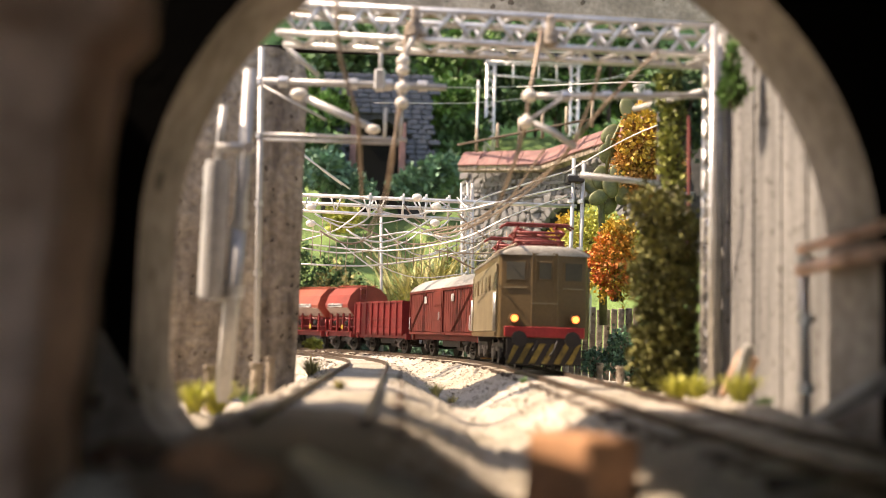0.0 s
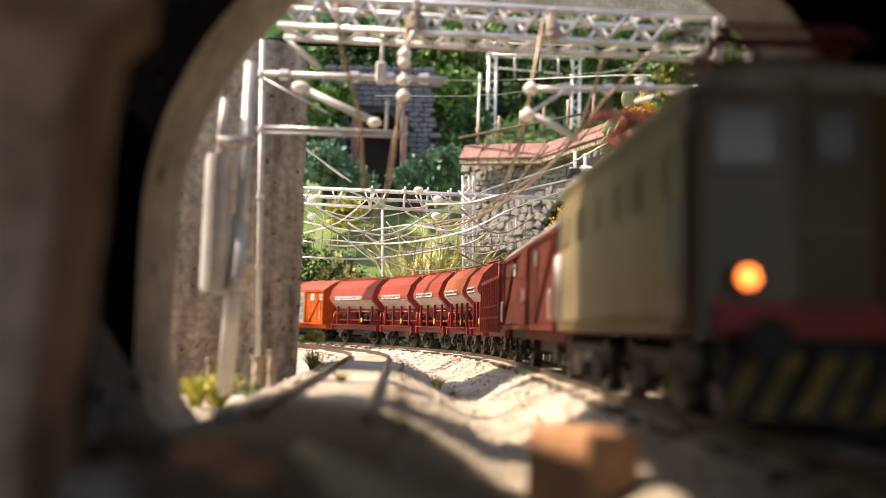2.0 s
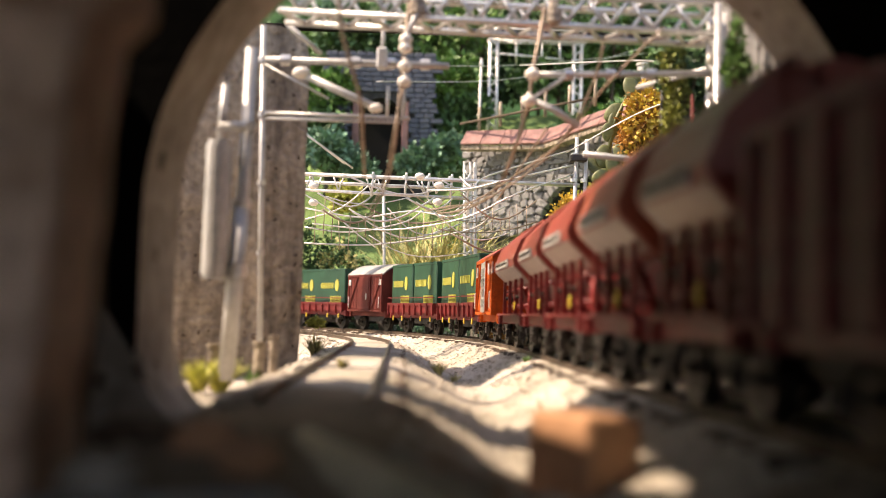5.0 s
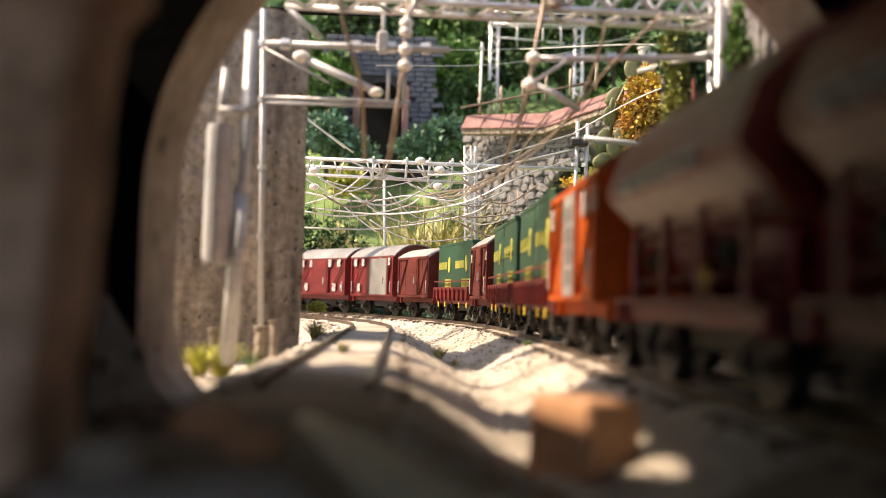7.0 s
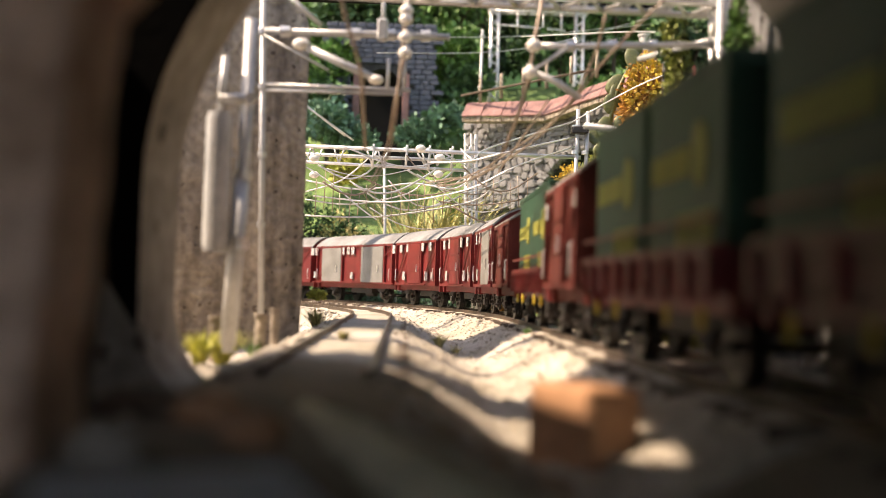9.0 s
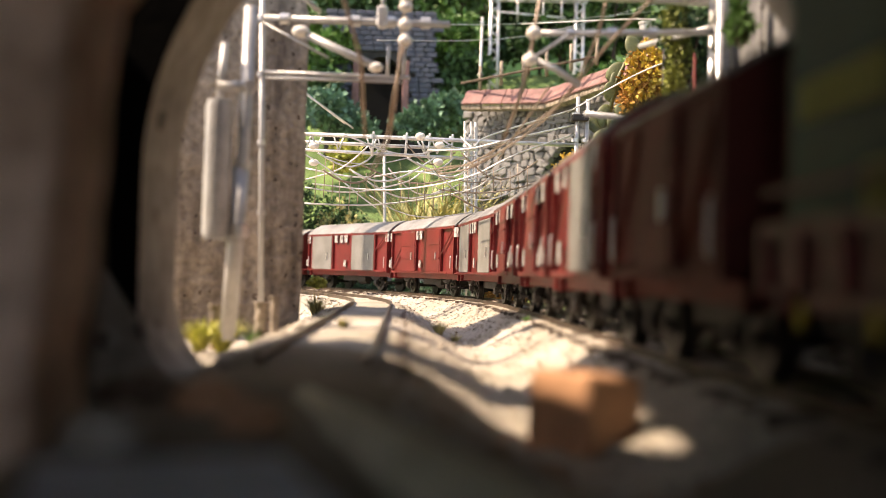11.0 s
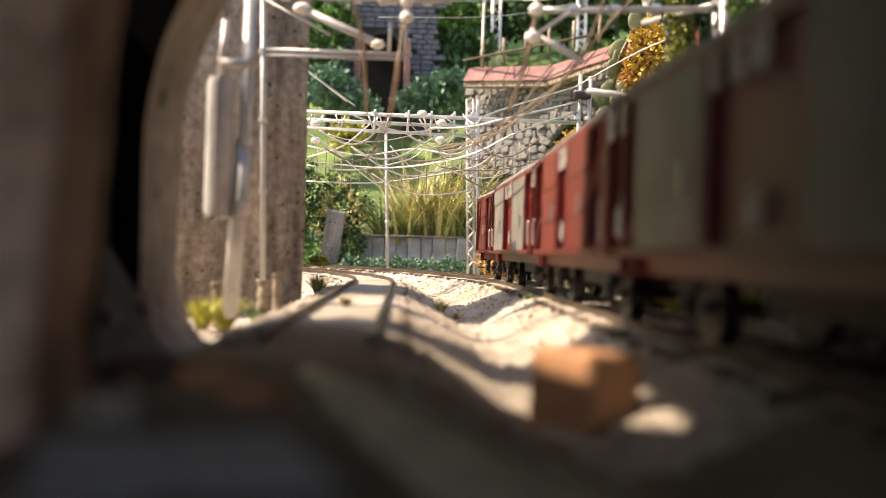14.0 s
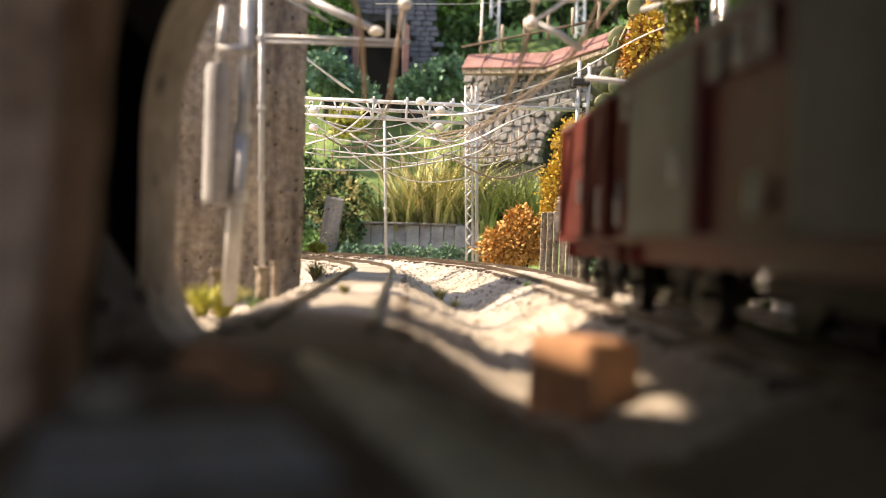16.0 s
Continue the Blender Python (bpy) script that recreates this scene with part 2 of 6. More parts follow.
def leaves(name, blobs, count, size, material, parent=None, seed=1, long=1.6, shell=0.55, up=0.0, label=""):
    """Many small folded leaves spread in ellipsoids (x, y, z, rx, ry, rz)."""
    rng = np.random.RandomState(seed)
    vol = np.array([b[3] * b[4] * b[5] for b in blobs]) ** (2 / 3)
    vol = vol / vol.sum()
    vs, fs = [], []
    for b, share in zip(blobs, vol):
        n = max(4, int(count * share))
        d = rng.normal(size=(n, 3))
        d /= np.linalg.norm(d, axis=1)[:, None]
        rad = shell + (1 - shell) * rng.rand(n) ** 0.6
        rad *= 1 + 0.22 * np.sin(d[:, 0] * 7 + seed) * np.sin(d[:, 2] * 6 + seed * 2) + 0.1 * rng.randn(n)
        p = np.array(b[:3]) + d * rad[:, None] * np.array(b[3:6])
        e1 = d + 0.9 * rng.normal(size=(n, 3)) + np.array([0, 0, up])
        e1 /= np.linalg.norm(e1, axis=1)[:, None]
        e2 = np.cross(e1, rng.normal(size=(n, 3)))
        e2 /= np.linalg.norm(e2, axis=1)[:, None]
        nn = np.cross(e1, e2)
        s = size * (0.6 + 0.8 * rng.rand(n))[:, None]
        o = len(vs)
        q = np.stack([p, p + e1 * s * long * 0.5 + e2 * s * 0.45 + nn * s * 0.15, p + e1 * s * long,
                      p + e1 * s * long * 0.5 - e2 * s * 0.45 + nn * s * 0.15], 1).reshape(-1, 3)
        vs += q.tolist()
        fs += [(o + 4 * i, o + 4 * i + 1, o + 4 * i + 2, o + 4 * i + 3) for i in range(n)]
    return link_mesh(name, vs, fs, material, parent, label)


def blades(name, roots, height, spread, width, material, parent=None, seed=1, label=""):
    """Curved grass blades out of the given roots."""
    rng = random.Random(seed)
    vs, fs = [], []
    for x, y, z, n in roots:
        for _ in range(n):
            a, t = rng.uniform(0, 6.283), rng.random() ** 0.7 * spread
            h = height * rng.uniform(0.5, 1.1)
            out = Vector((math.cos(a), math.sin(a), 0))
            side = Vector((-out.y, out.x, 0)) * width * rng.uniform(0.6, 1.3)
            base = Vector((x, y, z)) + out * rng.random() * spread * 0.15 * height
            o = len(vs)
            for k in range(4):
                f = k / 3
                p = base + out * h * t * f ** 1.7 + Vector((0, 0, h * f * (1 - 0.25 * t * f)))
                w = side * (1 - f * 0.95)
                vs += [p - w, p + w]
            for k in range(3):
                fs.append((o + 2 * k, o + 2 * k + 1, o + 2 * k + 3, o + 2 * k + 2))
    return link_mesh(name, vs, fs, material, parent, label)


# ---- the track's line ----
def heading(s):
    if s > 0.25:
        return 0.0588 + 1.818 * (s - 0.25)
    if s > 0.12:
        return 0.0505
    return 0.0255 + 0.0495 * min(1, max(0, -s / 0.06))


STEP = 0.002
LINE = {}


def lay_line():
    x, y = 0.0457, 0.2
    for i in range(0, 1200):
        LINE[i] = (x, y)
        th = heading((i + 0.5) * STEP)
        x, y = x - math.sin(th) * STEP, y + math.cos(th) * STEP
    x, y = 0.0457, 0.2
    for i in range(0, -1300, -1):
        LINE[i] = (x, y)
        th = heading((i - 0.5) * STEP)
        x, y = x + math.sin(th) * STEP, y - math.cos(th) * STEP


lay_line()


def on_line(s, off=0.0):
    """The point at s along the train's track, off metres to its right as seen going away."""
    f = s / STEP
    i = math.floor(f)
    a, b = LINE[i], LINE[i + 1]
    f -= i
    th = heading(s)
    return (a[0] + (b[0] - a[0]) * f + math.cos(th) * off, a[1] + (b[1] - a[1]) * f + math.sin(th) * off)


# the empty second track: straight out of the tunnel, then curving away beside the first
def second(s, off=0.0):
    x, y = -0.0090, -0.1
    k = 2.2
    bend = 0.52
    th0 = 0.0405
    if s <= bend:
        th = th0
        px, py = x - math.sin(th0) * s, y + math.cos(th0) * s
    else:
        th = th0 + k * (s - bend)
        px, py = x - math.sin(th0) * bend, y + math.cos(th0) * bend
        px += (math.cos(th) - math.cos(th0)) / k
        py += (math.sin(th) - math.sin(th0)) / k
    return (px + math.cos(th) * off, py + math.sin(th) * off)

# ---- ground ----
CURVE = (-0.505, 0.425)     # middle of the train's curve


def bump2(x, y, s, seed=0.0):
    return noise.noise(Vector((x * s + seed, y * s - seed, seed * 1.7)))


ROWS1 = [on_line(s * 0.02) for s in range(-20, 60)]
ROWS2 = [second(s * 0.02) for s in range(0, 55)]


def near_track(x, y):
    return min(min((x - a) ** 2 + (y - b) ** 2 for a, b in ROWS1), min((x - a) ** 2 + (y - b) ** 2 for a, b in ROWS2)) ** 0.5


def ground_z(x, y):
    r = math.hypot(x - CURVE[0], y - CURVE[1])
    z = -0.0017
    if y < 0.05:
        d = abs(x - (0.0450 + 0.07 * (0.2 - y)))
    elif x < -0.15:
        d = abs(r - 0.55)
    else:
        d = near_track(x, y) if (y < 1.2 and abs(x) < 0.6) else 1.0
    # ballast shoulders fall away between the tracks
    z -= 0.0090 * min(1, max(0, (d - 0.0125) / 0.018)) ** 1.2
    # bank at the foot of the side wall
    if 0.15 < y < 0.34 and x > 0.058:
        z += 0.0068 * min(1, (x - 0.058) / 0.012) * min(1, (y - 0.15) / 0.04)
    z += 0.0016 * bump2(x, y, 60) * min(1, max(0, (d - 0.010) / 0.01)) + 0.0007 * bump2(x, y, 120) + 0.0004 * bump2(x, y, 260)
    # hillside behind the curve
    if y > 0.3:
        out = r - 0.66
        if out > 0:
            z += 0.012 + 0.62 * out * min(1, out / 0.08) * (1 + 0.15 * bump2(x, y, 5)) + 0.012 * bump2(x, y, 14)
            z = min(z, 0.30 + 0.03 * bump2(x, y, 3))
    side = x - (0.105 if y > 0.33 else 0.5)
    if side > 0 and r < 0.70:
        z += min(0.12, side * 0.8)
    return z


def grid_sheet(name, xs, ys, fn, material):
    nx = len(xs)
    vs = [(x, y, fn(x, y)) for y in ys for x in xs]
    fs = [(j * nx + i, j * nx + i + 1, (j + 1) * nx + i + 1, (j + 1) * nx + i) for j in range(len(ys) - 1) for i in range(nx - 1)]
    return link_mesh(name, vs, fs, material, smooth=True)


def spread(*stops):
    """Coordinates from (start, step), ..., (end, 0)."""
    out = []
    for (a, st), (b, _) in zip(stops, stops[1:]):
        n = max(1, round((b - a) / st))
        out += [a + (b - a) * i / n for i in range(n)]
    return out + [stops[-1][0]]


XS = spread((-6, 1.0), (-1, 0.1), (-0.2, 0.004), (0.16, 0.03), (0.4, 0.2), (1.0, 1.0), (6, 0))
YS = spread((-3, 0.3), (-0.3, 0.02), (0, 0.004), (0.62, 0.008), (1.0, 0.03), (1.6, 0.3), (3.0, 1.5), (9, 0))
ground = grid_sheet("ground", XS, YS, ground_z, M_BALLAST)
tagged(ground, "pale gravel ballast ground with green flocked hillside behind", "ground", kind="structure")
ground.data.materials.append(M_GRASSHILL)
ground.data.materials.append(M_SHADEDFLOOR)
# far shadow edge on the tunnel floor; nearer ground gets a darker colour for shade
SHADE_EDGE_X = (-0.30, -0.075, -0.0526, -0.0305, -0.0144, 0.0022, 0.0172, 0.030, 0.056, 0.075)
SHADE_EDGE_Y = (0.19, 0.205, 0.212, 0.190, 0.180, 0.146, 0.114, 0.098, 0.098, 0.150)
for p in ground.data.polygons:
    c = p.center
    if c.y > 0.3 and (math.hypot(c.x - CURVE[0], c.y - CURVE[1]) > 0.655 or c.x > 0.115):
        p.material_index = 1
    elif c.y < 0.24 and c.y < np.interp(c.x, SHADE_EDGE_X, SHADE_EDGE_Y):
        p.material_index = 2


# ---- tracks ----
def rail_mesh(name, line, a, b, off, parent):
    n = int((b - a) / 0.01)
    prof = [(-0.0011, -0.0024), (-0.0011, -0.0021), (-0.0003, -0.0018), (-0.0003, -0.0008), (-0.00045, -0.0006), (-0.00045, 0.0),
            (0.00045, 0.0), (0.00045, -0.0006), (0.0003, -0.0008), (0.0003, -0.0018), (0.0011, -0.0021), (0.0011, -0.0024)]
    vs, fs = [], []
    for i in range(n + 1):
        s = a + (b - a) * i / n
        for u, w in prof:
            x, y = line(s, off + u)
            vs.append((x, y, w))
    m = len(prof)
    for i in range(n):
        for k in range(m - 1):
            fs.append((i * m + k, i * m + k + 1, (i + 1) * m + k + 1, (i + 1) * m + k))
    ob = link_mesh(name, vs, fs, M_RAIL, parent)
    ob.data.materials.append(M_RAILTOP)
    for p in ob.data.polygons:
        if p.index % (m - 1) == 5:
            p.material_index = 1
    return ob


def make_track(line, a, b, label, sunk=0.0):
    t = thing("railway_track", label, "railway track", "model tracks")
    for off in (-0.00825, 0.00825):
        rail_mesh("rail", line, a if a > 0 else -2.0, b, off, t)
    me = None
    s = a + 0.004
    while s < b:
        x, y = line(s)
        x2, y2 = line(s + 0.001)
        if me is None:
            o = boxes("sleeper", [(-0.0145, 0.0145, -0.0015, 0.0015, -0.0045, -0.0018)], M_SLEEPER, t, bevel=0.0003)
            me = o.data
        else:
            o = new("sleeper", me)
            o.parent = t
        o.matrix_local = pose(x, y, -sunk, 0, 0, math.degrees(math.atan2(y2 - y, x2 - x)) - 90)
        s += 0.0077
    return t


make_track(on_line, -0.2, 2.08, "curved model railway track with dark rails on pale ballast")
make_track(second, 0.25, 0.95, "empty model railway track with worn rails on pale ballast", 0.0004)

# ---- tunnel portal and cavity around the camera ----
PX, PHALF, PSPRING = 0.0115, 0.0642, 0.0285


def arch_outline(grow=0.0, n=40, foot=-0.03):
    pts = [(PX - PHALF - grow, foot)]
    for i in range(n + 1):
        a = math.pi * (1 - i / n)
        pts.append((PX + math.cos(a) * (PHALF + grow), PSPRING + math.sin(a) * (PHALF + grow)))
    pts.append((PX + PHALF + grow, foot))
    return pts


def portal_plate(name, outline, y0, y1, material, label):
    """A plate with the arch cut through it; outline gives the outer edge point for point."""
    bm = bmesh.new()
    inner = arch_outline(0.0 if name == "portal_ring" else 0.004)
    n = len(inner)
    outer = outline(inner)
    v = {}
    for key, ring_pts, y in (("if", inner, y1), ("ib", inner, y0), ("of", outer, y1), ("ob", outer, y0)):
        v[key] = [bm.verts.new((x, y + 0.0012 * bump2(x, z, 30, 4.0), z)) for x, z in ring_pts]
    for i in range(n - 1):
        bm.faces.new((v["if"][i], v["if"][i + 1], v["of"][i + 1], v["of"][i]))
        bm.faces.new((v["ib"][i], v["ob"][i], v["ob"][i + 1], v["ib"][i + 1]))
        bm.faces.new((v["if"][i], v["ib"][i], v["ib"][i + 1], v["if"][i + 1]))
        bm.faces.new((v["of"][i], v["of"][i + 1], v["ob"][i + 1], v["ob"][i]))
    ob = tagged(part(name, bm, material), label, "wall", kind="structure")
    if name == "portal_ring":
        # only the lining is plaster-coloured; back and outer faces take black for shade
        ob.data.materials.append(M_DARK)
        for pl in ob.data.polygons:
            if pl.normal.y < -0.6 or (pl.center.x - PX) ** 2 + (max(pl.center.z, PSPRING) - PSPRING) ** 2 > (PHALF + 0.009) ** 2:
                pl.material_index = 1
    return ob


def wide(inner):
    n = len(inner)
    out = []
    for i in range(n):
        f = (i - 1) / (n - 3)
        if i == 0:
            out.append((-0.26, -0.03))
        elif i == n - 1:
            out.append((0.30, -0.03))
        elif f < 0.3:
            out.append((-0.26, -0.03 + 0.15 * f / 0.3))
        elif f > 0.7:
            out.append((0.30, -0.03 + 0.15 * (1 - f) / 0.3))
        else:
            out.append((-0.26 + 0.56 * (f - 0.3) / 0.4, 0.12))
    return out


def ring_edge(inner):
    return arch_outline(0.011)


# backing board gets near-black for the shade on its unlit side
portal_plate("wall_portal", wide, 0.1955, 0.2, M_DARK, "board behind the tunnel portal, black for its unlit side")
portal_plate("portal_ring", ring_edge, 0.172, 0.1953, M_PORTAL, "grey plaster arch ring lining the tunnel portal")
def jamb_foot():
    """Curved plaster foot where the left jamb meets the floor."""
    bm = bmesh.new()
    prof = [(-0.0665, -0.03), (-0.0665, 0.012), (-0.0545, 0.0115), (-0.0532, 0.006), (-0.0520, 0.0015), (-0.0502, -0.0025), (-0.0478, -0.0055), (-0.0445, -0.0085), (-0.0445, -0.03)]
    a = [bm.verts.new((x, 0.172, z)) for x, z in prof]
    b = [bm.verts.new((x - 0.0015, 0.2035, z - 0.001)) for x, z in prof]
    n = len(prof)
    for i in range(n):
        bm.faces.new((a[i], b[i], b[(i + 1) % n], a[(i + 1) % n]))
    bm.faces.new(list(reversed(a)))
    bm.faces.new(b)
    tagged(part("jamb_foot", bm, M_PORTAL), "curved plaster foot of the tunnel jamb", "wall", kind="structure")


jamb_foot()
# cavity walls, unlit shade put into their near-black colour
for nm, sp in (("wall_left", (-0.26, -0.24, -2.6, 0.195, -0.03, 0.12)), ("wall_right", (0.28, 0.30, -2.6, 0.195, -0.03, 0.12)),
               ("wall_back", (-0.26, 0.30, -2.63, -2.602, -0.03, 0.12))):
    tagged(boxes(nm, [sp], M_DARK), "inner wall of the tunnel, near-black for unlit shade", "wall", kind="structure")


def slab(name, outline, z0, z1, material, label, category):
    bm = bmesh.new()
    a = [bm.verts.new((x, y, z0)) for x, y in outline]
    b = [bm.verts.new((x, y, z1)) for x, y in outline]
    bm.faces.new(list(reversed(a)))
    bm.faces.new(b)
    for i in range(len(a)):
        bm.faces.new((a[i], a[(i + 1) % len(a)], b[(i + 1) % len(a)], b[i]))
    return tagged(part(name, bm, material), label, category, kind="structure")


# added cover board, unseen: whole over the train's side, cut away by the portal
# gap is shaped to drop a shaft of sun onto the tunnel floor
slab("ceiling", [(-0.26, -0.23), (-0.0782, -0.23), (-0.0782, 0.103), (-0.0850, 0.1135), (-0.134, 0.1950), (-0.26, 0.1950)], 0.1205, 0.1235, M_DARK, "added unseen cover board, shade-black, with a gap admitting sun", "ceiling")
slab("ceiling", [(-0.0780, -0.23), (0.30, -0.23), (0.30, 0.2), (-0.0780, 0.2)], 0.1205, 0.1235, M_DARK, "added unseen cover board shading the train's side, shade-black", "ceiling")


# ---- rolling stock ----
HALF = 0.0165


def wheelset_mesh():
    bm = bmesh.new()
    for s in (-1, 1):
        cyl_into(bm, (s * 0.0079, 0, 0), 0.0055, 0.0022, "x", 18)
        cyl_into(bm, (s * 0.0066, 0, 0), 0.0062, 0.0006, "x", 18)
        for k in range(6):
            a = k * math.pi / 3
            cyl_into(bm, (s * 0.0091, math.cos(a) * 0.0028, math.sin(a) * 0.0028), 0.0007, 0.0006, "x", 6)
    cyl_into(bm, (0, 0, 0), 0.0011, 0.021, "x", 8)
    return bm


def wheelset(root, y, r=0.0055):
    ob = part("wheelset", wheelset_mesh(), M_WHEEL, root)
    ob.location = (0, y, r)
    return ob


def underframe(root, L, color, axles=None, yellow=False):
    h = L / 2
    boxes("sole_bar", [(-0.0135, -0.0118, -h + 0.004, h - 0.004, 0.0098, 0.0128)], color, root)
    boxes("sole_bar", [(0.0118, 0.0135, -h + 0.004, h - 0.004, 0.0098, 0.0128)], color, root)
    for s in (-1, 1):
        boxes("buffer_beam", [(-0.0150, 0.0150, s * (h - 0.0045) - 0.0008, s * (h - 0.0045) + 0.0008, 0.0092, 0.0135)], color, root, bevel=0.0002)
        for q in (-1, 1):
            bm = bmesh.new()
            cyl_into(bm, (q * 0.0102, s * (h - 0.0025), 0.0115), 0.0013, 0.003, "y", 10)
            cyl_into(bm, (q * 0.0102, s * (h - 0.0006), 0.0115), 0.0026, 0.0008, "y", 14)
            part("buffer", bm, M_UNDER, root)
        boxes("coupling", [(-0.0012, 0.0012, s * (h - 0.002) - 0.003, s * (h - 0.002) + 0.003, 0.0075, 0.0092)], M_UNDER, root)
    ax = axles or (-h * 0.58, h * 0.58)
    for y in ax:
        wheelset(root, y)
        for q in (-1, 1):
            bm = bmesh.new()
            box_into(bm, q * 0.0118 - 0.0004, q * 0.0118 + 0.0004, y - 0.0045, y + 0.0045, 0.0085, 0.0105)
            box_into(bm, q * 0.0118 - 0.0004, q * 0.0118 + 0.0004, y - 0.0018, y + 0.0018, 0.003, 0.0088)
            box_into(bm, q * 0.0124 - 0.001, q * 0.0124 + 0.001, y - 0.0016, y + 0.0016, 0.0042, 0.0072, bevel=0.0003)
            for k in range(3):
                box_into(bm, q * 0.0126 - 0.0007, q * 0.0126 + 0.0007, y - 0.006 + k * 0.001, y + 0.006 - k * 0.001, 0.0088 - k * 0.0006, 0.0093 - k * 0.0006)
            part("axle_guard", bm, M_UNDER, root)
    bm = bmesh.new()
    box_into(bm, -0.009, 0.009, -h * 0.25, h * 0.25, 0.0062, 0.0095)
    cyl_into(bm, (0.004, h * 0.1, 0.006), 0.002, 0.012, "y", 10)
    part("brake_gear", bm, M_UNDER, root)
    if yellow:
        for q in (-1, 1):
            for y in (-h * 0.3, h * 0.22):
                bm = bmesh.new()
                box_into(bm, q * 0.0140 - 0.0004, q * 0.0140 + 0.0004, y - 0.0009, y + 0.0009, 0.0068, 0.0100, bevel=0.0002)
                part("brake_plate", bm, M_YELLOW, root, "yellow brake plate")


def arched(name, half, y0, y1, ze, zt, material, root, label="", n=10, thick=0.0008, power=2.0):
    """A roof: arch from eave to eave."""
    bm = bmesh.new()
    rings = []
    for y in (y0, y1):
        top = [bm.verts.new((half * (-1 + 2 * i / n), y, ze + (zt - ze) * (1 - abs(-1 + 2 * i / n) ** power))) for i in range(n + 1)]
        low = [bm.verts.new((half * (-1 + 2 * i / n) * 0.985, y, ze - thick + (zt - ze) * (1 - abs(-1 + 2 * i / n) ** power))) for i in range(n + 1)]
        rings.append((top, low))
    (t0, l0), (t1, l1) = rings
    for i in range(n):
        bm.faces.new((t0[i], t0[i + 1], t1[i + 1], t1[i]))
        bm.faces.new((l0[i], l1[i], l1[i + 1], l0[i + 1]))
        bm.faces.new((t0[i], l0[i], l0[i + 1], t0[i + 1]))
        bm.faces.new((t1[i], t1[i + 1], l1[i + 1], l1[i]))
    bm.faces.new((t0[0], t1[0], l1[0], l0[0]))
    bm.faces.new((t0[n], l0[n], l1[n], t1[n]))
    return part(name, bm, material, root, label)


def end_wall(bm, half, y, t, z0, ze, zt, n=10, power=2.0):
    a, b = [], []
    outline = [(-half, z0)] + [(half * (-1 + 2 * i / n), ze + (zt - ze) * (1 - abs(-1 + 2 * i / n) ** power)) for i in range(n + 1)] + [(half, z0)]
    for x, z in outline:
        a.append(bm.verts.new((x, y - t, z)))
        b.append(bm.verts.new((x, y + t, z)))
    bm.faces.new(a)
    bm.faces.new(list(reversed(b)))
    m = len(outline)
    for i in range(m):
        bm.faces.new((a[i], b[i], b[(i + 1) % m], a[(i + 1) % m]))


